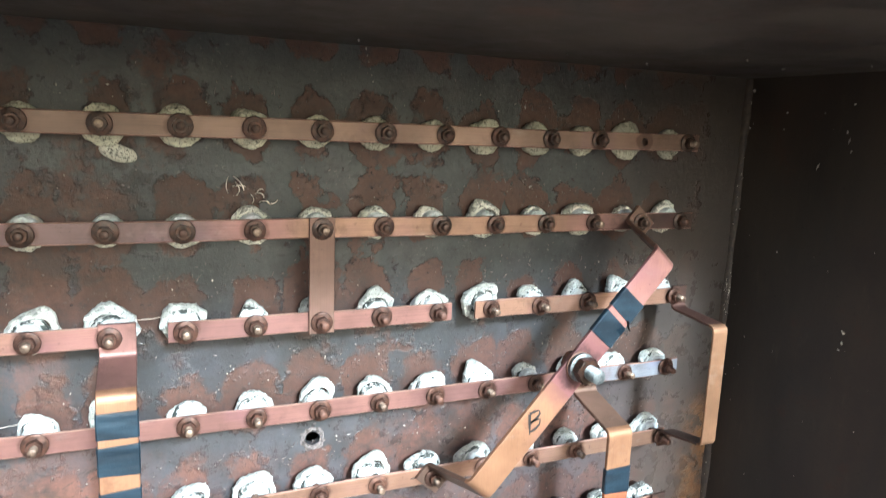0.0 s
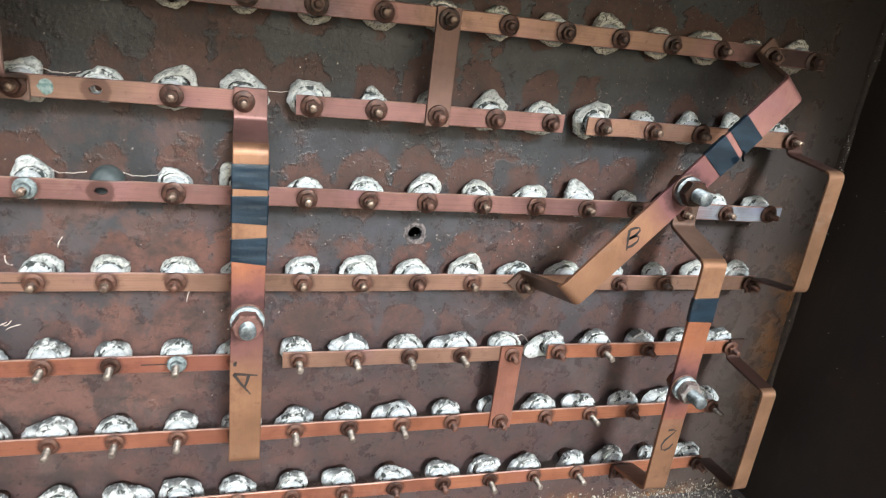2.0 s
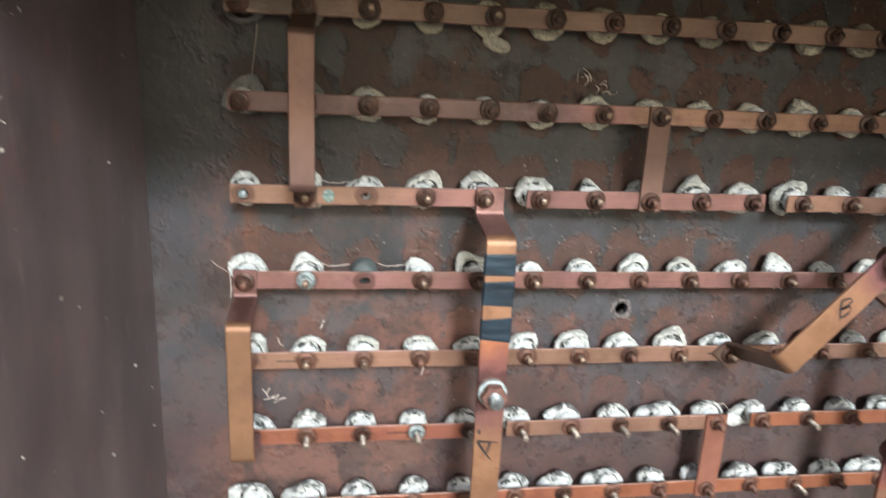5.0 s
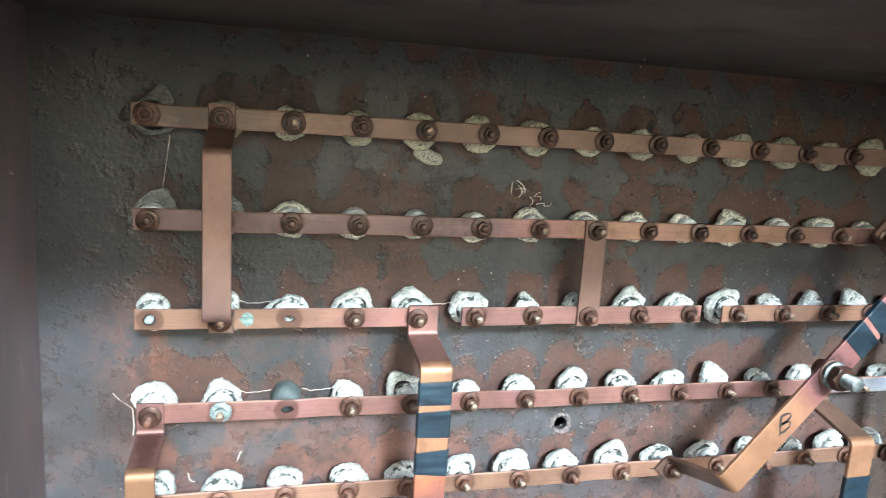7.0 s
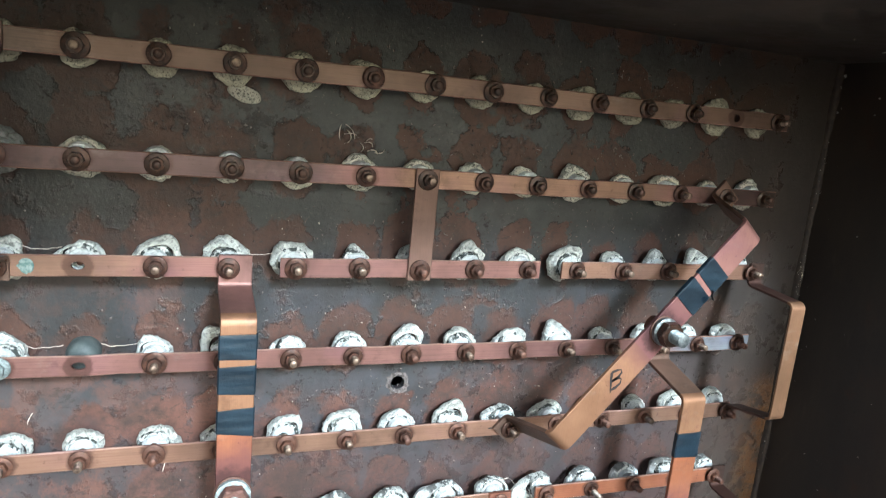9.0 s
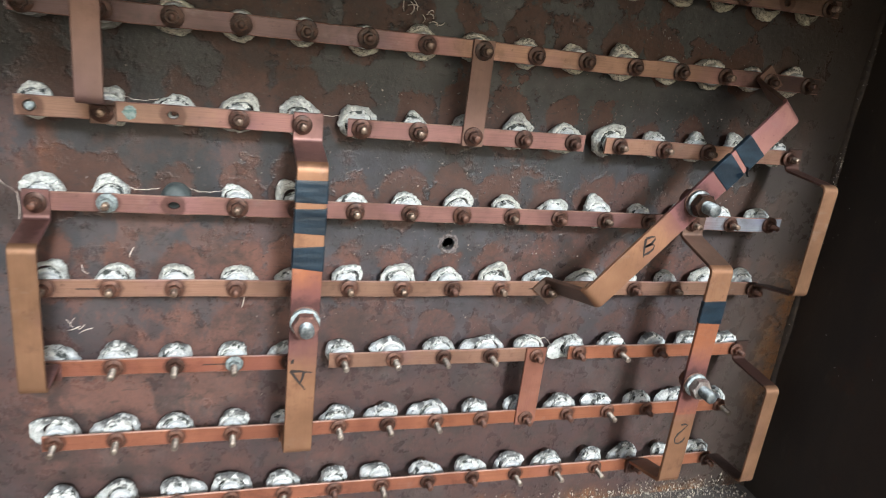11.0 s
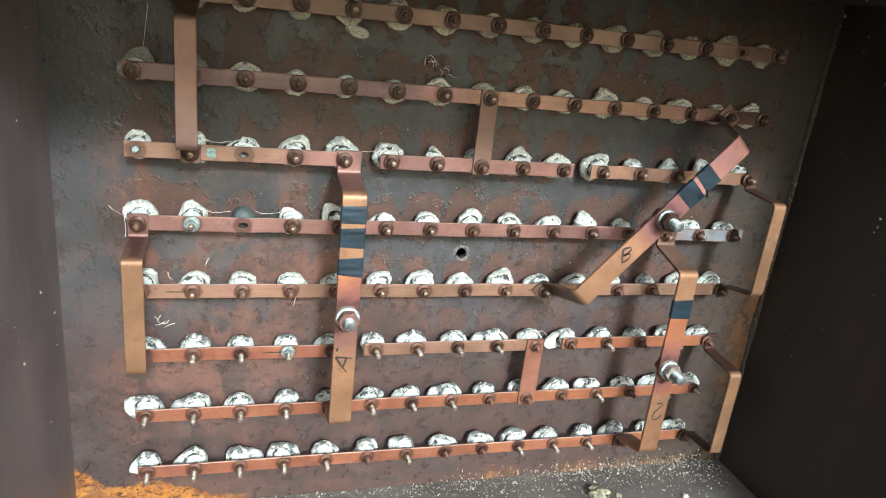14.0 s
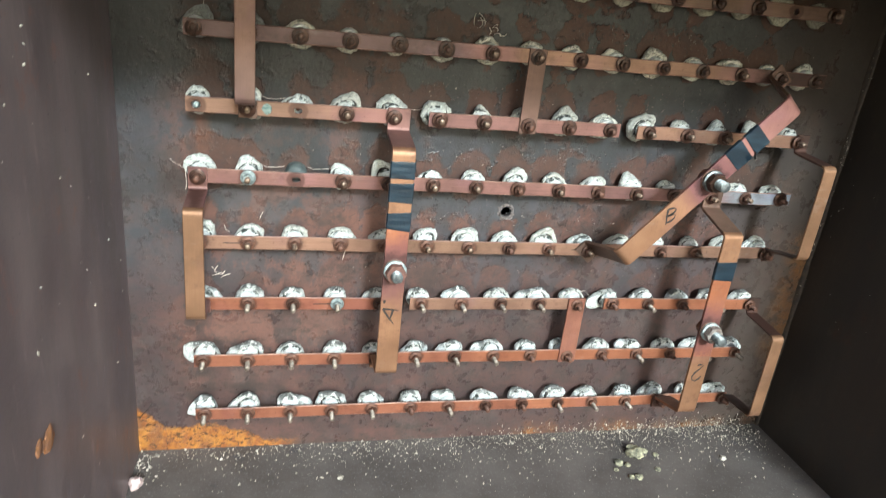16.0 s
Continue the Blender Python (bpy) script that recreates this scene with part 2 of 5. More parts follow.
    colour = n.mix(n.math("MULTIPLY", pale, 0.50), colour, (0.17, 0.155, 0.145))
    flecks = n.math("MULTIPLY", n.step(n.noise(230, 4, 0.65), 0.63, 0.69), n.math("MULTIPLY", n.step(z, 0.55, 0.75), n.step(n.noise(14, 4, 0.6), 0.42, 0.60)))
    colour = n.mix(n.math("MULTIPLY", flecks, 0.55), colour, (0.15, 0.135, 0.11))
    # brown film along the side next to the dark wall, deepened for the wall's shade
    film_shade_right = n.math("MULTIPLY", n.step(n.math("ADD", x, n.math("MULTIPLY", warp, 0.12)), 0.50, 0.68), n.lerp(n.noise(30, 5, 0.7), 0.55, 1.1))
    colour = n.mix(n.math("MULTIPLY", film_shade_right, 0.8), colour, n.mix(n.noise(45, 6, 0.7), (0.034, 0.026, 0.020), (0.072, 0.056, 0.043)))
    # bright orange corrosion in the lower corner, along the bottom edge and down one side
    left = n.math("ADD", x, -LEFT)
    edge = n.math("ADD", n.math("MULTIPLY", n.step(left, 0.05, 0.0), 0.045), n.math("MULTIPLY", n.step(left, 0.26, 0.14), 0.042))
    edge = n.math("ADD", n.math("ADD", edge, 0.016), n.math("ADD", n.math("MULTIPLY", n.math("SUBTRACT", warp, 0.5), 0.060), n.math("MULTIPLY", n.math("SUBTRACT", n.noise(95, 5, 0.7), 0.5), 0.035)))
    corner = n.step(n.math("SUBTRACT", n.math("ADD", edge, FLOOR), z), -0.006, 0.008)
    corner = n.math("MULTIPLY", corner, n.step(left, 0.33, 0.25))
    foot = n.math("MULTIPLY", n.step(n.math("ADD", z, n.math("MULTIPLY", warp, 0.06)), 0.05, 0.01), n.math("MULTIPLY", n.step(x, 0.02, 0.12), n.step(n.noise(9, 3), 0.42, 0.58)))
    side = n.math("MULTIPLY", n.step(n.math("ADD", x, n.math("MULTIPLY", warp, 0.10)), 0.69, 0.76), n.math("MULTIPLY", n.step(z, 0.10, 0.3), n.step(z, 0.52, 0.44)))
    orange = n.math("MAXIMUM", n.math("MAXIMUM", corner, n.math("MULTIPLY", foot, 0.6)), n.math("MULTIPLY", n.math("MULTIPLY", side, n.step(n.noise(28, 5, 0.7), 0.38, 0.52)), 0.85))
    tone = n.mix(n.step(n.noise(60, 4, 0.7), 0.35, 0.65), (0.24, 0.078, 0.016), (0.42, 0.175, 0.030))
    tone = n.mix(n.math("MULTIPLY", n.step(n.noise(22, 5, 0.7), 0.48, 0.66), 0.7), tone, (0.15, 0.062, 0.028))
    crust = n.noise(85, 5, 0.7, stretch=(1.0, 1, 1.4), distort=0.5)
    tone = n.mix(n.math("MULTIPLY", n.step(crust, 0.53, 0.60), 0.9), tone, (0.045, 0.020, 0.010))
    tone = n.mix(n.math("MULTIPLY", n.step(n.noise(17, 5, 0.7), 0.52, 0.64), 0.6), tone, (0.10, 0.052, 0.034))
    tone = n.mix(n.math("MULTIPLY", n.step(x, 0.3, 0.4), 0.6), tone, n.mix(n.noise(40, 5, 0.7), (0.075, 0.042, 0.022), (0.20, 0.105, 0.045)))
    colour = n.mix(orange, colour, tone)
    height = n.math("ADD", n.math("ADD", n.math("MULTIPLY", fine, 0.35), n.math("MULTIPLY", rust, -0.5)), n.math("ADD", n.math("MULTIPLY", n.noise(55, 4, 0.6), 0.7), n.math("MULTIPLY", rim, 0.9)))
    height = n.math("MULTIPLY", height, n.lerp(n.math("MAXIMUM", aged, low), 1.0, 0.6))
    height = n.math("ADD", height, n.math("MULTIPLY", n.math("MULTIPLY", n.noise(150, 5, 0.7), 0.9), high))
    height = n.math("SUBTRACT", height, n.math("MULTIPLY", orange, n.math("MULTIPLY", n.step(crust, 0.42, 0.62), 2.2)))
    rough = n.math("SUBTRACT", n.lerp(n.math("MAXIMUM", rust, orange), 0.29, 0.50), n.math("MULTIPLY", rim, 0.2))
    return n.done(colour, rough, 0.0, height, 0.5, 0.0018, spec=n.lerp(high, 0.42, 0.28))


def wall_material(name, a, b, rough=0.5, streak=0.25, stain=0.5):
    n = Nodes(name)
    f = n.noise(6, 6, 0.65, stretch=(1, 1, streak))
    colour = n.mix(n.step(f, 0.3, 0.7), a, b)
    cloud = n.step(n.noise(9, 6, 0.7, stretch=(1, 1, 0.6)), 0.42, 0.62)
    colour = n.mix(n.math("MULTIPLY", cloud, stain), colour, tuple(c * k for c, k in zip(a, (0.58, 0.55, 0.66))))
    colour = n.mix(n.math("MULTIPLY", n.step(n.noise(40, 4, 0.6, stretch=(1, 1, 0.3)), 0.6, 0.75), 0.35), colour, tuple(c * 1.5 for c in b))
    rust = n.step(n.noise(11, 6, 0.7, v=n.vmath("ADD", n.coord, (3.1, 0.7, 1.9))), 0.56, 0.70)
    colour = n.mix(n.math("MULTIPLY", rust, 0.5), colour, tuple(min(c * k, 0.3) for c, k in zip(b, (1.15, 0.62, 0.42))))
    specks = n.step(n.noise(130, 4, 0.6), 0.66, 0.72)
    colour = n.mix(n.math("MULTIPLY", specks, 0.5), colour, tuple(c * 0.35 for c in a))
    h = n.math("ADD", n.noise(45, 5, 0.6), n.math("MULTIPLY", n.noise(200, 3), 0.3))
    return n.done(colour, n.lerp(cloud, rough + 0.06, rough - 0.08), 0.0, h, 0.35, 0.0015)


def floor_material():
    n = Nodes("dusty_steel_floor")
    colour = n.mix(n.step(n.noise(7, 5, 0.6), 0.3, 0.7), (0.068, 0.056, 0.050), (0.118, 0.099, 0.089))
    colour = n.mix(n.math("MULTIPLY", n.step(n.noise(16, 6, 0.7), 0.58, 0.7), 0.7), colour, (0.050, 0.046, 0.052))
    colour = n.mix(n.math("MULTIPLY", n.step(n.noise(180, 3, 0.6), 0.55, 0.7), 0.5), colour, (0.17, 0.16, 0.15))
    return n.done(colour, 0.7, 0.0, n.noise(150, 5, 0.7), 0.4, 0.0015)


def copper_material(name, a=None, b=None, dark=None, along="x", metal=0.6, stain=None, tones=None):
    """Dull brushed copper. tones: (x limit, (a, b, dark)) where the tarnish changes along a bar."""
    n = Nodes(name)
    v = n.shifted(3.0)
    tones = tones or [(9, (a, b, dark))]
    x, y, z = n.xyz(n.coord)
    run = n.math("ADD", x, n.math("MULTIPLY", n.math("SUBTRACT", n.noise(28, 4, 0.6), 0.5), 0.07))

    def blend(pick):
        out = pick(*tones[0][1])
        for (limit, _), (_, p) in zip(tones, tones[1:]):
            out = n.mix(n.step(run, limit - 0.035, limit + 0.035), out, pick(*p))
        return out

    stretch = (2.5, 170, 170) if along == "x" else (170, 170, 2.5)
    brushed = n.noise(6, 4, 0.6, v=v, stretch=stretch)
    patch = n.noise(9, 4, 0.6, v=v)
    gloom = blend(lambda p, q, k: k)
    colour = n.mix(n.step(patch, 0.30, 0.70), blend(lambda p, q, k: tuple(c * 0.80 for c in p)), blend(lambda p, q, k: tuple(c * 1.06 for c in q)))
    colour = n.mix(n.math("MULTIPLY", n.step(brushed, 0.42, 0.72), 0.40 if along == "x" else 0.24), colour, gloom)
    tint = n.step(n.noise(14, 3, 0.5, v=v), 0.55, 0.72)
    colour = n.mix(n.math("MULTIPLY", tint, 0.35), colour, blend(lambda p, q, k: (q[0] * 0.78, q[1] * 0.72, q[2] * 1.05)))
    spots = n.step(n.noise(110, 4, 0.6, v=v), 0.64, 0.72)
    colour = n.mix(n.math("MULTIPLY", spots, 0.6), colour, gloom)
    grime = n.step(n.noise(22, 6, 0.72, v=v), 0.52, 0.72)
    colour = n.mix(n.math("MULTIPLY", grime, 0.55), colour, blend(lambda p, q, k: tuple(c * 0.75 for c in k)))
    dusty = n.step(n.noise(34, 5, 0.7, v=n.vmath("ADD", v, (4.0, 2.0, 9.0)), stretch=(0.5, 1, 1)), 0.58, 0.74)
    colour = n.mix(n.math("MULTIPLY", dusty, 0.22), colour, (0.36, 0.30, 0.26))
    if stain:
        u, q = n.math("SUBTRACT", x, stain[0]), n.math("SUBTRACT", z, stain[1])
        d = n.math("SQRT", n.math("ADD", n.math("MULTIPLY", u, u), n.math("MULTIPLY", q, q)))
        d = n.math("ADD", d, n.math("MULTIPLY", n.math("SUBTRACT", n.noise(35, 4, 0.6), 0.5), 0.05))
        colour = n.mix(n.math("MULTIPLY", n.step(d, 0.085, 0.030), 0.8), colour, (0.19, 0.082, 0.084))
        colour = n.mix(n.math("MULTIPLY", n.step(d, 0.036, 0.022), 0.75), colour, (0.055, 0.028, 0.028))
    if along == "x":
        u = n.math("MULTIPLY", n.math("SUBTRACT", n.math("FRACT", n.math("ADD", n.math("DIVIDE", x, PX), 0.5)), 0.5), PX)
        q = n.math("MULTIPLY", n.math("SUBTRACT", n.math("FRACT", n.math("ADD", n.math("DIVIDE", n.math("SUBTRACT", z, Z7), PZ), 0.5)), 0.5), PZ)
        d = n.math("SQRT", n.math("ADD", n.math("MULTIPLY", u, u), n.math("MULTIPLY", q, q)))
        d = n.math("ADD", d, n.math("MULTIPLY", n.math("SUBTRACT", n.noise(60, 4, 0.6), 0.5), 0.014))
        colour = n.mix(n.math("MULTIPLY", n.step(d, 0.0175, 0.0125), 0.65), colour, (0.07, 0.032, 0.024))
    rough = n.lerp(n.noise(30, 4, 0.6, v=v), 0.30 if along == "x" else 0.40, 0.58 if along == "x" else 0.66)
    h = n.math("ADD", n.math("MULTIPLY", brushed, 0.3), n.noise(90, 3, 0.6, v=v))
    return n.done(colour, rough, metal, h, 0.22, 0.0008)


def metal_material(name, a, b, rough=0.7, metal=0.3, scale=140):
    n = Nodes(name)
    v = n.shifted()
    colour = n.mix(n.step(n.noise(scale, 5, 0.65, v=v), 0.35, 0.68), a, b)
    colour = n.mix(n.math("MULTIPLY", n.random(), 0.45), colour, a)
    return n.done(colour, rough, metal, n.noise(scale * 3, 4, 0.7, v=v), 0.6, 0.0008)


def cement_material(name="white_refractory_cement", a=(0.63, 0.64, 0.60), b=(0.54, 0.53, 0.47), sooty=0.35, mottled=0.7, arcs=0.55):
    n = Nodes(name)
    v = n.shifted()
    x, y, z = n.xyz(n.coord)
    d = n.math("SQRT", n.math("ADD", n.math("MULTIPLY", x, x), n.math("MULTIPLY", z, z)))
    base = n.mix(n.random(), a, b)
    base = n.mix(n.math("MULTIPLY", n.step(n.noise(45, 4, 0.6, v=v), 0.45, 0.75), 0.6), base, tuple(c * 0.8 for c in b))
    # gritty pores and a few smears of soot
    pores = n.step(n.noise(340, 4, 0.68, v=v), 0.54, 0.60)
    base = n.mix(n.math("MULTIPLY", pores, 0.8 * mottled), base, (0.10, 0.095, 0.082))
    smear = n.step(n.noise(150, 6, 0.72, v=v, distort=0.8), 0.57, 0.66)
    base = n.mix(n.math("MULTIPLY", smear, 0.75 * mottled), base, (0.075, 0.072, 0.062))
    # dark trowel rings that run round the terminal
    polar = n.t.nodes.new("ShaderNodeCombineXYZ")
    n.put(polar.inputs[0], n.math("MULTIPLY", d, 820.0))
    n.put(polar.inputs[1], n.math("MULTIPLY", n.math("ARCTAN2", z, x), 1.7))
    n.put(polar.inputs[2], n.math("MULTIPLY", n.random(), 90.0))
    ring = n.step(n.noise(1.0, 4, 0.6, v=polar.outputs[0]), 0.58, 0.66)
    base = n.mix(n.math("MULTIPLY", ring, arcs), base, (0.085, 0.088, 0.078))
    # black soot caught along the outer edge of the daub
    e = n.math("ADD", d, n.math("MULTIPLY", n.math("SUBTRACT", n.noise(150, 5, 0.7, v=v), 0.5), 0.016))
    above = n.step(n.math("DIVIDE", z, n.math("ADD", d, 0.001)), 0.35, 0.7)
    burnt = n.math("MULTIPLY", n.math("MULTIPLY", n.step(e, 0.0222, 0.0234), above), n.step(n.noise(70, 4, 0.65, v=v), 0.42, 0.47))
    base = n.mix(n.math("MULTIPLY", burnt, sooty), base, (0.016, 0.014, 0.013))
    h = n.math("ADD", n.noise(260, 5, 0.7, v=v), n.math("ADD", n.math("MULTIPLY", pores, -0.5), n.math("MULTIPLY", ring, -0.6)))
    return n.done(base, 0.85, 0.0, h, 0.8, 0.0014)


def soot_ring_material():
    """A joint between bush and daub: black soot broken by patches of bare cement."""
    n = Nodes("soot_in_cement_joint")
    v = n.shifted()
    colour = n.mix(n.noise(300, 4, 0.7, v=v), (0.016, 0.020, 0.018), (0.060, 0.064, 0.056))
    bare = n.step(n.math("ADD", n.noise(70, 5, 0.68, v=v), n.math("MULTIPLY", n.math("SUBTRACT", n.noise(260, 4, 0.7, v=v), 0.5), 0.45)), 0.43, 0.52)
    colour = n.mix(bare, colour, n.mix(n.noise(180, 4, 0.7, v=v), (0.68, 0.69, 0.66), (0.44, 0.43, 0.38)))
    return n.done(colour, 0.85, 0.0, n.noise(300, 4, 0.7, v=v), 0.7, 0.001)


def tape_material():
    """Glossy tape with creases across it and dusty scuffs."""
    n = Nodes("black_insulating_tape")
    v = n.shifted(2.0)
    crease = n.noise(24, 4, 0.55, v=v, stretch=(0.5, 1, 2.0))
    colour = n.mix(n.step(crease, 0.35, 0.70), (0.004, 0.011, 0.019), (0.018, 0.034, 0.050))
    scuff = n.step(n.noise(55, 6, 0.75, v=v, distort=0.7), 0.63, 0.72)
    colour = n.mix(n.math("MULTIPLY", scuff, 0.4), colour, (0.085, 0.10, 0.11))
    h = n.math("ADD", n.math("MULTIPLY", crease, 2.0), n.noise(160, 4, 0.6, v=v))
    return n.done(colour, n.lerp(n.noise(30, 4, 0.6, v=v), 0.30, 0.5), 0.0, h, 0.45, 0.0012)


def plain_material(name, a, b, rough=0.6, scale=90, strength=0.3, metal=0.0):
    n = Nodes(name)
    v = n.shifted()
    colour = n.mix(n.step(n.noise(scale, 4, 0.6, v=v), 0.35, 0.65), a, b)
    return n.done(colour, rough, metal, n.noise(scale * 2.5, 4, 0.6, v=v), strength, 0.001)


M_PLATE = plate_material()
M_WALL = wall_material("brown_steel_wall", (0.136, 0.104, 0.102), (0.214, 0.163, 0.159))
# same steel as the west wall, the east side's shade put into its colour
M_WALL_SHADED = wall_material("shaded_steel_wall", (0.022, 0.017, 0.013), (0.040, 0.028, 0.019))
# roof steel darkened in colour for the shade on its underside
M_CEIL = wall_material("shaded_steel_ceiling", (0.046, 0.038, 0.031), (0.082, 0.067, 0.054), streak=1.0)
M_FLOOR = floor_material()
M_GROUND = plain_material("yard_ground", (0.135, 0.098, 0.064), (0.19, 0.142, 0.096), 0.9, 3)
# tarnish of the busbars: light, dark and streak tone
PINK = ((0.248, 0.127, 0.107), (0.312, 0.160, 0.134), (0.12, 0.060, 0.052))
ORANGE = ((0.38, 0.140, 0.072), (0.44, 0.175, 0.092), (0.20, 0.075, 0.045))
TAN = ((0.30, 0.170, 0.115), (0.37, 0.210, 0.142), (0.15, 0.078, 0.052))
PURPLE = ((0.112, 0.072, 0.068), (0.150, 0.096, 0.090), (0.065, 0.042, 0.040))
MAUVE = ((0.22, 0.115, 0.102), (0.28, 0.145, 0.128), (0.11, 0.058, 0.053))
BROWN = ((0.165, 0.102, 0.074), (0.215, 0.134, 0.096), (0.09, 0.055, 0.042))
SEPIA = ((0.125, 0.080, 0.059), (0.172, 0.110, 0.081), (0.070, 0.044, 0.034))
UMBER = ((0.095, 0.068, 0.054), (0.135, 0.096, 0.076), (0.055, 0.038, 0.030))
DULL = ((0.25, 0.145, 0.097), (0.31, 0.180, 0.120), (0.13, 0.072, 0.050))
RED = ((0.33, 0.122, 0.070), (0.40, 0.158, 0.090), (0.18, 0.068, 0.045))
TIN = ((0.27, 0.275, 0.31), (0.38, 0.39, 0.43), (0.14, 0.125, 0.125))
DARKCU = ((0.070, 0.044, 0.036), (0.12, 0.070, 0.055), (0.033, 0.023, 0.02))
M_MAUVE = copper_material("mauve_tarnished_copper", *MAUVE)
M_DARKCU = copper_material("dark_brown_copper", *DARKCU)
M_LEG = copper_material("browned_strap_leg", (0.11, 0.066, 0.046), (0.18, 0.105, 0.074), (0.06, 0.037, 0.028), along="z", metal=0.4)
# paler copper for the bars' top faces and front chamfers
M_EDGE = copper_material("pale_copper_edge", (0.32, 0.175, 0.125), (0.46, 0.285, 0.22), (0.24, 0.12, 0.09), metal=0.5)
M_LUG = copper_material("tarnished_lug_copper", (0.19, 0.100, 0.086), (0.26, 0.138, 0.116), (0.10, 0.052, 0.046), along="z")
M_STRAP_TAN = copper_material("tan_strap_copper", (0.245, 0.132, 0.070), (0.30, 0.162, 0.089), (0.15, 0.074, 0.042), along="z")
M_STRAP_PINK = copper_material("pinkish_brown_strap_copper", (0.155, 0.092, 0.069), (0.205, 0.121, 0.091), (0.090, 0.050, 0.039), along="z")
M_STRAP_RED = copper_material("heat_reddened_strap_copper", (0.27, 0.112, 0.074), (0.33, 0.145, 0.096), (0.15, 0.056, 0.046), along="z")


def strap_coppers(stain):
    """Tan, orange-red and pink strap copper with a purple heat stain round the bolt at stain."""
    return [copper_material("bolted_strap_tan", (0.29, 0.150, 0.080), (0.35, 0.185, 0.102), (0.17, 0.080, 0.050), "z", stain=stain),
            copper_material("bolted_strap_orange", (0.39, 0.142, 0.066), (0.45, 0.178, 0.086), (0.19, 0.064, 0.046), "z", stain=stain),
            copper_material("bolted_strap_pink", (0.31, 0.150, 0.125), (0.38, 0.185, 0.153), (0.16, 0.068, 0.068), "z", stain=stain)]


M_WELD = metal_material("rust_brown_weld", (0.022, 0.015, 0.011), (0.062, 0.040, 0.025), 0.7, 0.1, 90)
M_RUST = metal_material("rusty_steel", (0.075, 0.034, 0.022), (0.17, 0.078, 0.048), 0.5, 0.35)
M_RUST_DARK = metal_material("dark_rusty_steel", (0.040, 0.020, 0.014), (0.125, 0.058, 0.038), 0.42, 0.45)
M_GREASE = metal_material("blackened_steel", (0.026, 0.015, 0.010), (0.095, 0.043, 0.025), 0.36, 0.4)
M_BROWNNUT = metal_material("brown_stained_steel", (0.13, 0.066, 0.05), (0.24, 0.12, 0.095), 0.6, 0.3)
M_GREYNUT = metal_material("grey_stained_steel", (0.16, 0.12, 0.10), (0.36, 0.33, 0.30), 0.6, 0.4)
M_STUD = metal_material("weathered_stud_steel", (0.13, 0.098, 0.075), (0.40, 0.34, 0.28), 0.36, 0.6)
M_STUD_BROWN = metal_material("brown_stud_steel", (0.075, 0.045, 0.033), (0.34, 0.25, 0.18), 0.34, 0.6)
M_ZINC = metal_material("zinc_plated_steel", (0.11, 0.12, 0.12), (0.32, 0.34, 0.34), 0.40, 0.7)
M_ZINC_WHITE = metal_material("white_oxidised_zinc", (0.22, 0.25, 0.25), (0.56, 0.62, 0.61), 0.6, 0.3)
M_PALE = metal_material("pale_oxidised_zinc", (0.11, 0.125, 0.12), (0.40, 0.45, 0.44), 0.6, 0.3)
M_CEMENT = cement_material()
M_SOOTED = cement_material("soot_edged_cement", (0.65, 0.66, 0.64), (0.54, 0.54, 0.50), 0.8, 0.65, 0.45)
# cream tint of the next two: warm light bounced from below, in the colour
M_CREAM = cement_material("cream_lit_cement", (0.74, 0.71, 0.60), (0.56, 0.52, 0.42), 0.6, 1.0, 0.75)
M_SMOOTH = cement_material("smooth_cream_cement", (0.64, 0.60, 0.45), (0.44, 0.41, 0.31), 0.4, 0.95, 0.65)
M_DIRTY = cement_material("soot_blackened_cement", (0.34, 0.35, 0.33), (0.24, 0.24, 0.22), 0.25, 1.0, 0.9)
M_CERAMIC = cement_material("chalky_white_ceramic", (0.66, 0.67, 0.66), (0.57, 0.58, 0.56), 0.0, 0.4, 0.25)
M_GASKET = soot_ring_material()
M_TAPE = tape_material()
M_INK = plain_material("black_marker_ink", (0.02, 0.014, 0.012), (0.03, 0.02, 0.016), 0.6)
M_PLUG = plain_material("dark_grey_rubber", (0.05, 0.06, 0.06), (0.09, 0.105, 0.10), 0.6)
M_FIBRE = plain_material("pale_fibre", (0.60, 0.52, 0.44), (0.72, 0.62, 0.54), 0.8)


def chip_material():
    """Cement crumbs, each of its own tone from dull grey to white."""
    n = Nodes("white_cement_chip")
    tone = n.t.nodes.new("ShaderNodeNewGeometry").outputs["Random Per Island"]
    colour = n.mix(tone, (0.10, 0.080, 0.062), (0.60, 0.54, 0.45))
    colour = n.mix(n.math("MULTIPLY", n.step(n.noise(220, 4, 0.6), 0.5, 0.65), 0.5), colour, (0.20, 0.175, 0.15))
    return n.done(colour, 0.9, 0.0, n.noise(400, 4, 0.6), 0.5, 0.0008)


M_CHIP = chip_material()
M_LUMP = plain_material("yellowish_cement_lump", (0.40, 0.37, 0.24), (0.10, 0.095, 0.07), 0.9, 70, 0.7)
M_PATINA = plain_material("green_patina_flake", (0.09, 0.15, 0.13), (0.24, 0.28, 0.25), 0.8, 260)


# ---- mesh helpers ----
def mesh_of(name, bm, mats, smooth=False):
    bmesh.ops.recalc_face_normals(bm, faces=bm.faces)
    me = bpy.data.meshes.new(name)
    bm.to_mesh(me)
    bm.free()
    for m in (mats if isinstance(mats, (list, tuple)) else [mats]):
        me.materials.append(m)
    if smooth:
        me.polygons.foreach_set("use_smooth", [True] * len(me.polygons))
        me.set_sharp_from_angle(angle=radians(38))
    return me


def part(name, me, parent=None, label=""):
    ob = new(name, me)
    if parent:
        ob.parent = parent
    if label:
        ob["label"] = label
    return ob


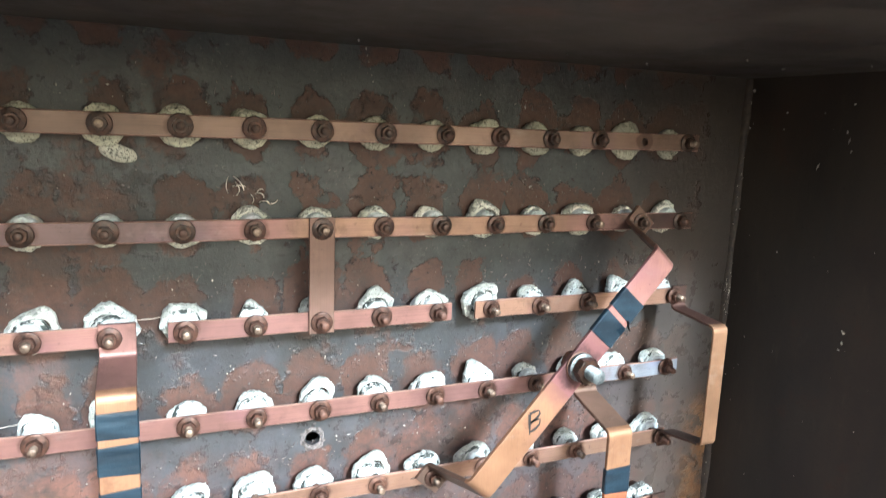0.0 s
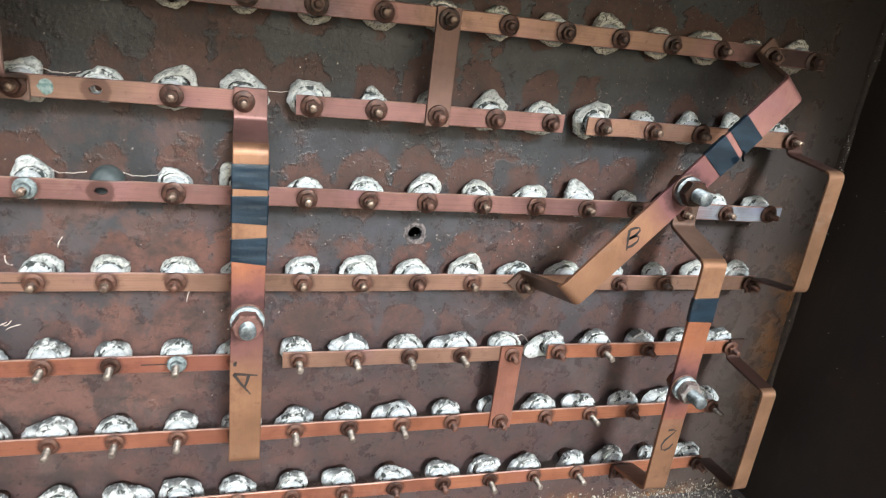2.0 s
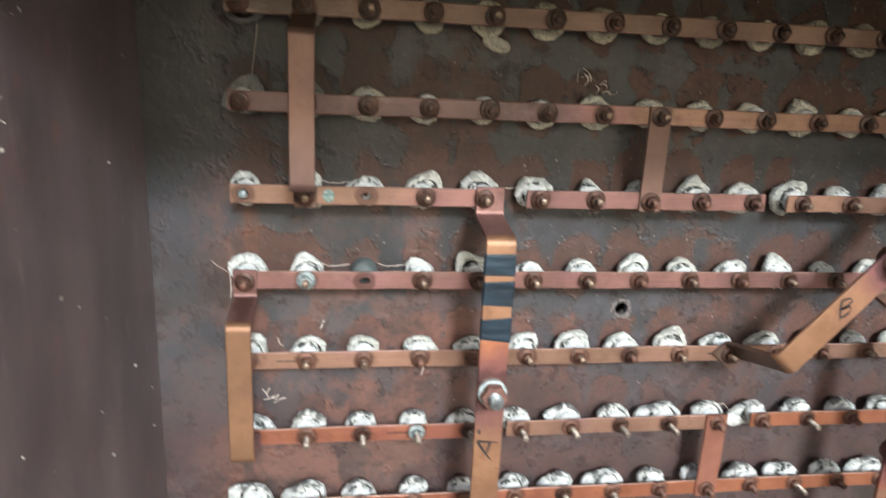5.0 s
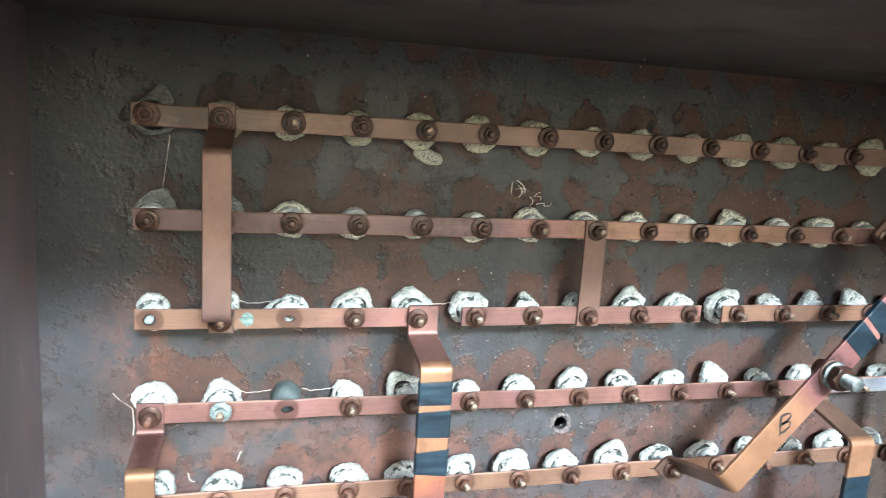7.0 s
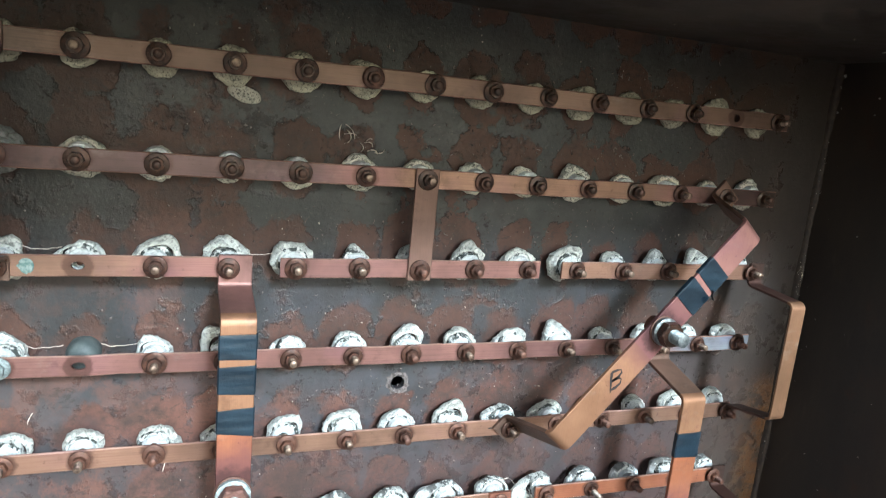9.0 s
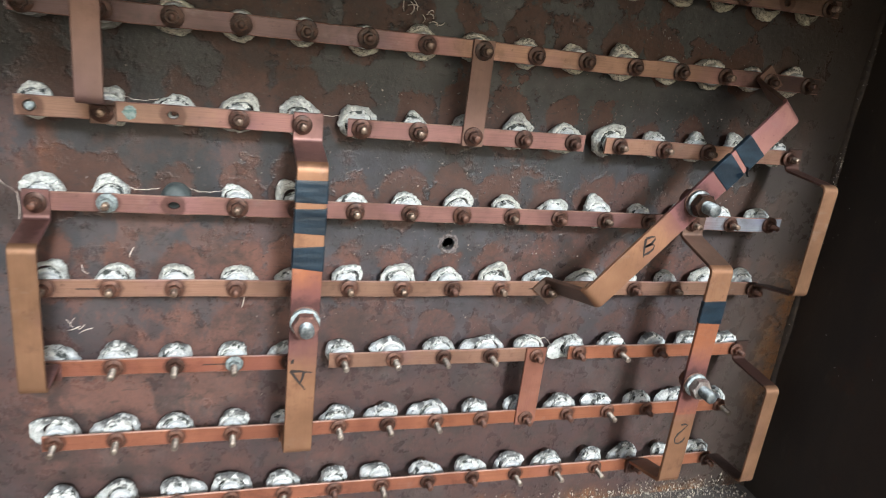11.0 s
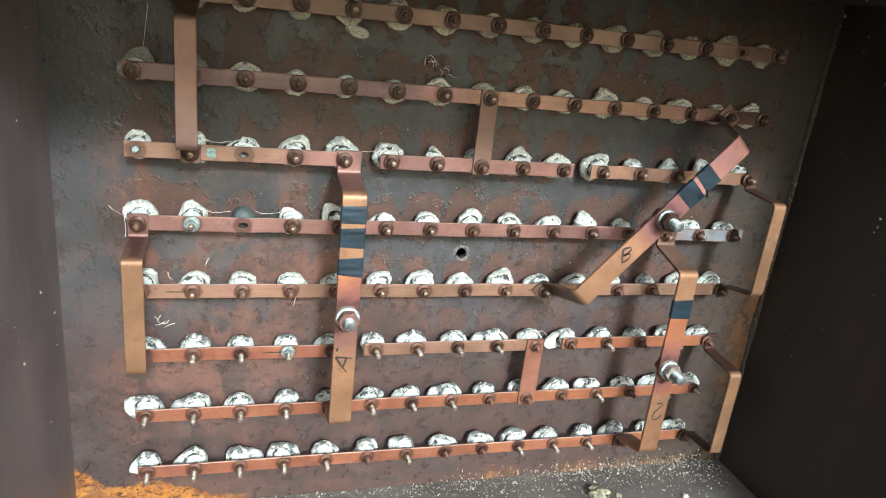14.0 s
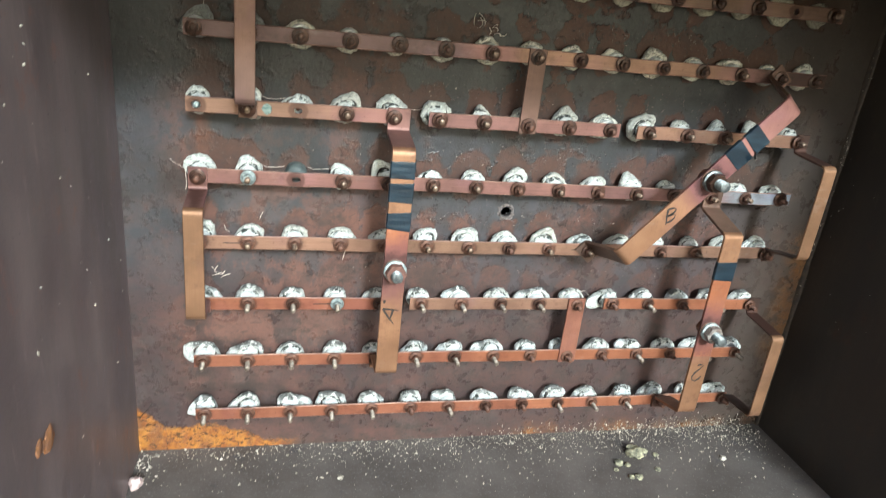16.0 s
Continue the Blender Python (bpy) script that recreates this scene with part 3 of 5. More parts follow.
def empty(name, place):
    ob = new(name)
    ob.empty_display_size = 0.01
    ob.location = place
    return ob


def box_bm(x0, x1, y0, y1, z0, z1, bevel=0.0):
    bm = bmesh.new()
    bmesh.ops.create_cube(bm, size=1.0)
    for v in bm.verts:
        v.co = Vector(((x0 + x1) / 2 + v.co.x * (x1 - x0), (y0 + y1) / 2 + v.co.y * (y1 - y0), (z0 + z1) / 2 + v.co.z * (z1 - z0)))
    if bevel:
        bmesh.ops.bevel(bm, geom=bm.edges[:], offset=bevel, segments=2, affect="EDGES", profile=0.5)
    return bm


def lathe(profile, segs, wobble=0.0, seed=0):
    """A turned body along -y: profile of (radius, distance out)."""
    bm = bmesh.new()
    rnd = random.Random(seed)
    rings = []
    for r, h in profile:
        rings.append([bm.verts.new((r * math.cos(a) * (1 + wobble * rnd.uniform(-1, 1)), -h, r * math.sin(a) * (1 + wobble * rnd.uniform(-1, 1))))
                      for a in (2 * math.pi * k / segs for k in range(segs))])
    for a, b in zip(rings, rings[1:]):
        for k in range(segs):
            bm.faces.new((a[k], a[(k + 1) % segs], b[(k + 1) % segs], b[k]))
    bm.faces.new(rings[0])
    bm.faces.new(rings[-1])
    return bm


def hex_nut_bm(af, h0, h1, bore):
    """A hexagon nut with chamfered corners, from h0 to h1 out along -y."""
    bm = bmesh.new()
    R = af / math.sqrt(3)
    c = (h1 - h0) * 0.14
    rings = []
    for h, f in ((h0, 0.90), (h0 + c, 1.0), (h1 - c, 1.0), (h1, 0.90)):
        ring = []
        for k in range(12):
            a = 2 * math.pi * k / 12
            r = R if k % 2 == 0 else af / 2
            r = min(r, af / 2 * 1.01) if f < 1 else r
            ring.append(bm.verts.new((r * math.cos(a), -h, r * math.sin(a))))
        rings.append(ring)
    inner = [bm.verts.new((bore * math.cos(2 * math.pi * k / 12), -h1, bore * math.sin(2 * math.pi * k / 12))) for k in range(12)]
    rings.append(inner)
    for a, b in zip(rings, rings[1:]):
        for k in range(12):
            bm.faces.new((a[k], a[(k + 1) % 12], b[(k + 1) % 12], b[k]))
    bm.faces.new(rings[0])
    bm.faces.new(inner)
    return bm


def threaded(radius, h0, h1, pitch, segs=12):
    prof = [(radius * 0.88, h0)]
    h = h0
    while h < h1 - pitch:
        prof += [(radius, h + pitch * 0.35), (radius * 0.82, h + pitch * 0.85)]
        h += pitch
    prof += [(radius * 0.95, h1 - pitch * 0.4), (radius * 0.72, h1)]
    return lathe(prof, segs)


def fillet(pts, r, n=5):
    """A polyline in the plane with rounded bends."""
    pts = [Vector(p) for p in pts]
    out = [pts[0]]
    for a, b, c in zip(pts, pts[1:], pts[2:]):
        u, w = (a - b).normalized(), (c - b).normalized()
        half = math.acos(max(-1, min(1, u.dot(w)))) / 2
        cut = min(r / math.tan(half), 0.45 * (a - b).length, 0.45 * (c - b).length)
        p, q = b + u * cut, b + w * cut
        for k in range(n + 1):
            t = k / n
            out.append(p * (1 - t) ** 2 + b * 2 * t * (1 - t) + q * t * t)
    out.append(pts[-1])
    return out


def ribbon(path, origin, along, wide, width, thick, chamfer=0.0008, mats_at=None, bow=0.0, seed=0):
    """A strip of metal bent along path, points (s, h): s runs along 'along', h out along -y from the origin. mats_at(s, h) gives a material index."""
    bm = bmesh.new()
    out = Vector((0, -1, 0))
    w2, t2, c = width / 2, thick / 2, chamfer
    section = [(-w2 + c, -t2), (w2 - c, -t2), (w2, -t2 + c), (w2, t2 - c), (w2 - c, t2), (-w2 + c, t2), (-w2, t2 - c), (-w2, -t2 + c)]
    rings = []
    for k, p in enumerate(path):
        a, b = path[max(k - 1, 0)], path[min(k + 1, len(path) - 1)]
        d = (b - a).normalized()
        nrm = Vector((-d.y, d.x))
        side = bow * math.sin(k * 0.9 + seed)
        ring = []
        for x, t in section:
            q = p + nrm * t
            ring.append(bm.verts.new(origin + along * q.x + out * q.y + wide * (x + side)))
        rings.append(ring)
    for k, (a, b) in enumerate(zip(rings, rings[1:])):
        m = mats_at(*((path[k] + path[k + 1]) / 2)) if mats_at else 0
        for i in range(8):
            f = bm.faces.new((a[i], a[(i + 1) % 8], b[(i + 1) % 8], b[i]))
            f.material_index = m
    for ring in (rings[0], rings[-1]):
        f = bm.faces.new(ring)
    bm.faces.ensure_lookup_table()
    bm.faces[-2].material_index = mats_at(*path[0]) if mats_at else 0
    bm.faces[-1].material_index = mats_at(*path[-1]) if mats_at else 0
    return bm


def wire_mesh(name, pts, radius, mat):
    """A thin round strand through pts."""
    bm = bmesh.new()
    pts = [Vector(p) for p in pts]
    rings = []
    for k, p in enumerate(pts):
        d = (pts[min(k + 1, len(pts) - 1)] - pts[max(k - 1, 0)]).normalized()
        a = d.orthogonal().normalized()
        b = d.cross(a)
        rings.append([bm.verts.new(p + (a * math.cos(t) + b * math.sin(t)) * radius) for t in (2 * math.pi * i / 5 for i in range(5))])
    for a, b in zip(rings, rings[1:]):
        for i in range(5):
            bm.faces.new((a[i], a[(i + 1) % 5], b[(i + 1) % 5], b[i]))
    bm.faces.new(rings[0])
    bm.faces.new(rings[-1])
    return mesh_of(name, bm, mat, True)


# ---- the steel box ----
def build_plate():
    """The terminal plate, with one open hole through it."""
    bm = bmesh.new()
    hx, hz, hr, half = 0.002, 0.513, 0.0100, 0.03
    xs = [LEFT, hx - half, hx + half, RIGHT]
    zs = [FLOOR, hz - half, hz + half, TOP]
    grid = [[bm.verts.new((x, PLATE, z)) for z in zs] for x in xs]
    for i in range(3):
        for j in range(3):
            if (i, j) != (1, 1):
                bm.faces.new((grid[i][j], grid[i + 1][j], grid[i + 1][j + 1], grid[i][j + 1]))
    n = 24
    corner = [grid[1][1], grid[2][1], grid[2][2], grid[1][2]]
    rim, deep = [], []
    rnd = random.Random(4)
    for k in range(n):
        a = 2 * math.pi * k / n - 3 * math.pi / 4
        r = hr * (1 + rnd.uniform(-0.06, 0.06))
        rim.append(bm.verts.new((hx + r * math.cos(a), PLATE, hz + r * math.sin(a))))
        deep.append(bm.verts.new((hx + r * math.cos(a), PLATE + 0.012, hz + r * math.sin(a))))
    for s in range(4):
        for k in range(6):
            i = s * 6 + k
            bm.faces.new((corner[s], rim[(i + 1) % n], rim[i]))
        bm.faces.new((corner[s], corner[(s + 1) % 4], rim[(s * 6 + 6) % n]))
    for k in range(n):
        bm.faces.new((rim[k], rim[(k + 1) % n], deep[(k + 1) % n], deep[k]))
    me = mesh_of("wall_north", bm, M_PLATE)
    return tagged(part("wall_north", me), "rusty grey steel terminal plate with orange corroded corner", "plate", kind="structure")


build_plate()


def slab(name, label, category, mat, *bounds):
    return tagged(part(name, mesh_of(name, box_bm(*bounds), mat)), label, category, kind="structure")


T = 0.008
slab("wall_back_shell", "plain steel sheet behind the terminal plate, shade in its dark colour", "wall", M_WALL_SHADED, LEFT, RIGHT, PLATE + 0.20, PLATE + 0.20 + T, FLOOR, TOP)
slab("wall_west", "brown stained steel side wall of the box", "wall", M_WALL, LEFT - T, LEFT, FRONT, PLATE + 0.20 + T, FLOOR - T, TOP + T)
slab("wall_east", "steel side wall of the box, shade in its dark colour", "wall", M_WALL_SHADED, RIGHT, RIGHT + T, FRONT, PLATE + 0.20 + T, FLOOR - T, TOP + T)
slab("trim_west", "pale lit front flange of the steel box", "flange", M_WALL, LEFT - T - 0.045, LEFT, FRONT - 0.006, FRONT, FLOOR - T, TOP + T)
slab("trim_east", "front flange of the steel box, shade in its dark colour", "flange", M_WALL_SHADED, RIGHT, RIGHT + T + 0.045, FRONT - 0.006, FRONT, FLOOR - T, TOP + T)
slab("ceiling", "steel roof of the box, shade in its dark colour", "ceiling", M_CEIL, LEFT, RIGHT, LIP, PLATE + 0.20 + T, TOP, TOP + T)
slab("floor", "dusty grey steel floor littered with white chips", "floor", M_FLOOR, LEFT, RIGHT, FRONT, PLATE + 0.20 + T, FLOOR - T, FLOOR)
slab("plinth", "plain steel plinth under the box", "plinth", M_WALL_SHADED, LEFT + 0.05, RIGHT - 0.05, FRONT + 0.05, PLATE + 0.15, -0.60, FLOOR - T)
slab("ground", "brown earth ground outside the box", "ground", M_GROUND, -60, 60, -60, 60, -0.70, -0.60)


def weld_bead():
    """A rough weld run up the corner between the plate and the dark wall."""
    rnd = random.Random(12)
    bm = bmesh.new()
    rings = []
    z = FLOOR
    while z < TOP:
        size = 0.009 + 0.0015 * math.sin(z * 40) + rnd.uniform(-0.0008, 0.0008)
        rings.append([bm.verts.new((RIGHT - size * math.cos(a) + 0.001, PLATE - size * math.sin(a) + 0.001, z)) for a in (k * math.pi / 10 for k in range(6))])
        z += rnd.uniform(0.004, 0.008)
    for a, b in zip(rings, rings[1:]):
        for k in range(5):
            bm.faces.new((a[k], a[k + 1], b[k + 1], b[k]))
    return tagged(part("trim", mesh_of("trim", bm, M_WELD, True)), "rough rust-brown weld bead in the corner", "weld", kind="structure")


weld_bead()


# ---- terminals ----
def collar_bm(seed, reach=0.0, hole=0.0176, calm=1.0, smear=False):
    """A lumpy daub of cement round a terminal, on the plate."""
    rnd = random.Random(seed)
    bm = bmesh.new()
    n = 44
    ph = [rnd.uniform(0, 6.28) for _ in range(5)]
    am = [calm * v for v in (rnd.uniform(0.03, 0.12), rnd.uniform(0.03, 0.10), rnd.uniform(0.02, 0.06), rnd.uniform(0.01, 0.04))]
    lump_at, lump = rnd.uniform(0.2, 3.5), rnd.choice((0, 0.15, 0.3, 0.5))
    R0 = reach or rnd.uniform(0.0225, 0.0268)
    power = 10
    skirt = rnd.uniform(0.05, 0.40), rnd.uniform(0.05, 0.40)
    if smear:
        # daubs smeared out to one side
        lump_at, lump, power = rnd.choice((rnd.uniform(2.5, 3.3), rnd.uniform(2.5, 3.3), rnd.uniform(-0.2, 0.6))), rnd.uniform(0.05, 0.55), 5
    rings = [[] for _ in range(6)]
    for k in range(n):
        a = 2 * math.pi * k / n
        R = R0 * (1 + sum(m * math.sin((i + 1) * a + p) for i, (m, p) in enumerate(zip(am, ph))))
        R *= 1 + calm * lump * max(0, math.cos(a - lump_at)) ** power
        if smear:
            # a skirt that slumps outwards on both sides
            R *= 1 + skirt[0] * math.exp(-((math.cos(a) - 0.92) ** 2 + (math.sin(a) + 0.38) ** 2) * 5) + skirt[1] * math.exp(-((math.cos(a) + 0.92) ** 2 + (math.sin(a) + 0.38) ** 2) * 5)
        inner = hole * (1 + 0.04 * math.sin(3 * a + ph[4]))
        for ring, (f, h) in zip(rings, ((1.0, -0.001), (0.985, 0.005), (0.80, 0.0068), (0.45, 0.0085), (0.12, 0.0078), (0.0, 0.003))):
            r = inner + (R - inner) * f
            j = noise.noise(Vector((r * 90 * math.cos(a), r * 90 * math.sin(a), seed * 3.7)))
            g = noise.noise(Vector((r * 330 * math.cos(a), r * 330 * math.sin(a), seed * 1.3)))
            h2 = h + (0.0032 * j + 0.0022 * calm * g if h > 0 else 0)
            rr = r * (1 + 0.05 * j + 0.05 * calm * g + (0.04 * rnd.uniform(-1, 1) if f > 0.7 else 0))
            ring.append(bm.verts.new((rr * math.cos(a), -h2, rr * math.sin(a))))
    for a, b in zip(rings, rings[1:]):
        for k in range(n):
            bm.faces.new((a[k], a[(k + 1) % n], b[(k + 1) % n], b[k]))
    return bm


H_BAR = PLATE - BAR                   # distance from the plate to the bar's face
TOPROW = [mesh_of("collar", collar_bm(s + 70, 0.0225 + 0.0010 * (s % 5), 0.0098, 0.4), M_SMOOTH, True) for s in range(10)]
COLLARS = [mesh_of("collar", collar_bm(s), M_CEMENT, True) for s in range(22)]
LOW = [mesh_of("collar", collar_bm(s + 130, 0.0238 + 0.0006 * (s % 6), 0.0205, smear=True), M_SOOTED, True) for s in range(26)]
CREAMY = [mesh_of("collar", collar_bm(s + 40, 0.0, 0.0160, 0.6), M_CREAM, True) for s in range(12)]
BUSH = mesh_of("ceramic_bush", lathe([(0.0160, 0.0), (0.0157, 0.0162), (0.0146, 0.018), (0.0075, 0.018), (0.0068, 0.014)], 22), M_CERAMIC, True)
STAND = 0.016                         # how far the cement caps stand off the plate, on short steel stubs
STUB_TUBE = mesh_of("sheath_stub", lathe([(0.0125, 0.0), (0.0125, STAND + 0.007)], 18, 0.02, 1), M_GREASE, True)
SOOTS = [mesh_of("soot_ring", lathe([(0.0184, 0.002), (0.0190, 0.0078 + k * 0.0012), (0.0178, 0.0098 + k * 0.0014), (0.0155, 0.0100 + k * 0.0016)], 28, 0.06 + 0.02 * k, 3 + k), M_GASKET, True) for k in range(5)]
STUDS = [mesh_of("stud", threaded(0.0049, 0.012, H_BAR + e, 0.0016, 10), m, True) for e, m in ((0.022, M_STUD_BROWN), (0.031, M_STUD), (0.022, M_RUST), (0.018, M_GREASE))]
WASHERS = [mesh_of("washer", lathe([(0.0124, H_BAR), (0.0128, H_BAR + 0.0006), (0.0126, H_BAR + 0.0022), (0.0118, H_BAR + 0.0028)], 18, 0.015, k), m, True)
           for k, m in enumerate((M_RUST, M_GREASE, M_PALE, M_RUST_DARK))]
NUTS = [mesh_of("nut", hex_nut_bm(0.0142, H_BAR + 0.0028, H_BAR + 0.0100, 0.0047), m) for m in (M_RUST, M_GREASE, M_PALE, M_RUST_DARK)]
PLUG = mesh_of("rubber_plug", lathe([(0.019, 0.0), (0.0195, 0.010), (0.018, 0.018), (0.0145, 0.024), (0.008, 0.027), (0.002, 0.0275)], 20, 0.02, 5), M_PLUG, True)
LUGS = {(0, 1), (2, 1), (2, 4), (6, 4), (1, 13), (4, 9), (3, 12), (7, 12), (3, 0), (5, 0), (2, 14), (4, 14), (5, 14), (7, 14), (1, 7), (2, 7), (5, 9), (6, 9)}
THICK = {(2, 4), (6, 4), (1, 13), (4, 9), (3, 12), (7, 12)}
BIG = {(1, 3): 0.84, (1, 4): 0.74, (1, 5): 0.88, (4, 8): 1.15, (4, 6): 1.12, (2, 3): 1.1, (2, 6): 0.75, (2, 11): 0.8, (3, 11): 0.8, (3, 5): 0.85, (7, 13): 0.8}


def terminal(r, c):
    rnd = random.Random(r * 31 + c)
    base = empty("heater_terminal", (col(c), PLATE, row(r)))
    if (r, c) == (3, 2):
        part("rubber_plug", PLUG, base, "dark grey rubber plug")
        return tagged(base, "empty terminal closed with a dark grey rubber plug", "terminal", "terminals on the plate")
    wide = {(3, 0): 0.0265, (2, 0): 0.0235, (1, 0): 0.0275, (0, 0): 0.026, (1, 1): 0.0285, (2, 1): 0.0255}.get((r, c))
    k = part("collar", mesh_of("collar", collar_bm(90 + r + 17 * c, wide, 0.0110 if r > 1 else 0.0168), M_CEMENT if r > 1 else M_DIRTY, True) if wide else rnd.choice(LOW if r > 4 else TOPROW if r == 0 else (CREAMY if r == 1 and rnd.random() < 0.7 else COLLARS)), base, "rough pale cement collar")
    k.location.x += rnd.uniform(-0.0012, 0.0012)
    trim = 1.0 if r > 4 else (0.62 if r == 0 else 1.0)
    s = BIG.get((r, c), rnd.uniform(0.88, 1.08)) * (0.94 if r > 4 else 1.0)
    k.rotation_euler[1] = rnd.uniform(-0.25, 0.25) if r > 4 else rnd.uniform(-0.9, 0.9)
    k.scale = (s * (rnd.uniform(0.86, 1.02) if r > 4 else rnd.uniform(0.97, 1.12)), rnd.uniform(0.85, 1.2), s * (0.93 if r > 4 else 1.0))
    if 2 <= r <= 4:
        k.scale[2] *= 0.84
        k.location.z = 0.0055 if c == 0 else 0.0014
    elif r < 2:
        k.scale[0] *= 0.93
        k.scale[2] *= 0.93
        k.location.z = -0.0045 if (r, c) in ((1, 3), (1, 4), (1, 5)) else (-0.002 if r == 0 else 0.0)
    part("sheath_stub", STUB_TUBE, base, "rusty steel sheath stub")
    for ob in (k, part("ceramic_bush", BUSH, base, "white ceramic bush")) if r < 2 else (k, part("soot_ring", rnd.choice(SOOTS), base), part("ceramic_bush", BUSH, base, "white ceramic bush")):
        ob.location.y = -0.005 if r == 0 else (-0.010 if r == 1 else (-STAND - 0.004 if r > 4 else -STAND))
        if ob is not k:
            ob.scale = (trim, 1, trim)
            ob.location.x, ob.location.z = rnd.uniform(-0.0012, 0.0012), rnd.uniform(-0.0014, 0.0010)
            ob.rotation_euler = (rnd.uniform(-0.07, 0.07), rnd.uniform(0, 6.2), rnd.uniform(-0.06, 0.06))
    if (r, c) in ((0, 13), (2, 2), (2, 0)):
        part("stud", mesh_stub() if c else STUB_PALE, base)
        return tagged(base, "white cemented terminal with its nut missing", "terminal", "terminals on the plate")
    dark = r <= 1 and rnd.random() < 0.75
    kind = 1 if dark else (2 if (r, c) in ((5, 3), (3, 1)) else (3 if r < 4 or rnd.random() < 0.3 else 0))
    stud = part("stud", STUDS[3 if r <= 1 and rnd.random() < 0.75 else (2 if rnd.random() < 0.25 else (1 if r > 4 else 0))], base)
    washer = part("washer", WASHERS[kind], base)
    nut = part("nut", NUTS[kind], base)
    for ob in (stud, washer, nut):
        ob.rotation_euler[1] = rnd.uniform(0, 1.05)
        ob.location.y = -0.0062 if (r, c) in THICK else (-0.0042 if (r, c) in LUGS else 0)
    washer.rotation_euler[0] = rnd.uniform(-0.02, 0.02)
    washer.scale = nut.scale = (f := rnd.uniform(0.94, 1.06) * (1.07 if r < 4 else 1.0), 1, f)
    words = {0: "rusty nut", 1: "blackened greasy nut", 2: "white oxidised zinc nut", 3: "dark rusty nut"}[kind]
    return tagged(base, f"heater terminal with {words} and white cement collar", "terminal", "terminals on the plate")


STUB = []
STUB_PALE = mesh_of("stud", threaded(0.0046, 0.012, H_BAR + 0.003, 0.0016, 10), M_PALE, True)


def mesh_stub():
    if not STUB:
        STUB.append(mesh_of("stud", lathe([(0.004, 0.012), (0.004, 0.034), (0.003, 0.036)], 10), M_RUST, True))
    return STUB[0]


for r in range(8):
    for c in range(15):
        terminal(r, c)


# ---- busbars ----
def busbar(r, x0, x1, tones, label, holes=(), height=0.025, thick=0.004):
    """A flat copper bar along x. tones: (x limit, tarnish) from one end to the other; holes: (x, half width, half height)."""
    z = row(r)
    rnd = random.Random(int(1000 * (x0 + 3)) + r)
    cuts = {x0, x1}
    cuts |= {col(c) + PX / 2 for c in range(-1, 15) if x0 + 0.01 < col(c) + PX / 2 < x1 - 0.01}
    for hx, hw, hh in holes:
        cuts = {v for v in cuts if abs(v - hx) > height / 2 + 0.004 or v in (x0, x1)} | {hx - height / 2, hx + height / 2}
    xs = sorted(cuts)
    mats = [copper_material("busbar_copper", tones=tones), M_EDGE]
    bm = bmesh.new()
    c, h2 = 0.0012, height / 2
    ring_of = {}
    for x in xs:
        j = rnd.uniform(-0.0008, 0.0008)
        sect = [(-h2 + c, BAR), (h2 - c, BAR), (h2, BAR + c), (h2, BAR + thick - c), (h2 - c, BAR + thick), (-h2 + c, BAR + thick), (-h2, BAR + thick - c), (-h2, BAR + c)]
        ring_of[x] = [bm.verts.new((x, y, z + dz + j)) for dz, y in sect]
    hole_cells = {hx - height / 2: (hx, hw, hh) for hx, hw, hh in holes}
    for a, b in zip(xs, xs[1:]):
        m = 0
        ra, rb = ring_of[a], ring_of[b]
        hole = hole_cells.get(a)
        inner = {}
        for i in range(8):
            if hole and i in (0, 4):
                y = BAR if i == 0 else BAR + thick
                hx, hw, hh = hole
                loop = [bm.verts.new((hx + hw * math.cos(q), y, z + hh * math.sin(q))) for q in (2 * math.pi * k / 16 - 3 * math.pi / 4 for k in range(16))]
                inner[i] = loop
                lo, hi = (0, 1) if i == 0 else (5, 4)
                corners = [ra[lo], rb[lo], rb[hi], ra[hi]]
                for s in range(4):
                    for k in range(4):
                        bm.faces.new((corners[s], loop[(s * 4 + k + 1) % 16], loop[s * 4 + k])).material_index = m
                    bm.faces.new((corners[s], corners[(s + 1) % 4], loop[(s * 4 + 4) % 16])).material_index = m
            else:
                bm.faces.new((ra[i], ra[(i + 1) % 8], rb[(i + 1) % 8], rb[i])).material_index = 1 if i in (1, 2, 7) else m
        if hole:
            for k in range(16):
                bm.faces.new((inner[0][k], inner[0][(k + 1) % 16], inner[4][(k + 1) % 16], inner[4][k])).material_index = m
    bm.faces.new(ring_of[xs[0]]).material_index = 0
    bm.faces.new(ring_of[xs[-1]]).material_index = 0
    return tagged(part("busbar", mesh_of("busbar", bm, mats)), label, "busbar", "busbars along the terminal rows")


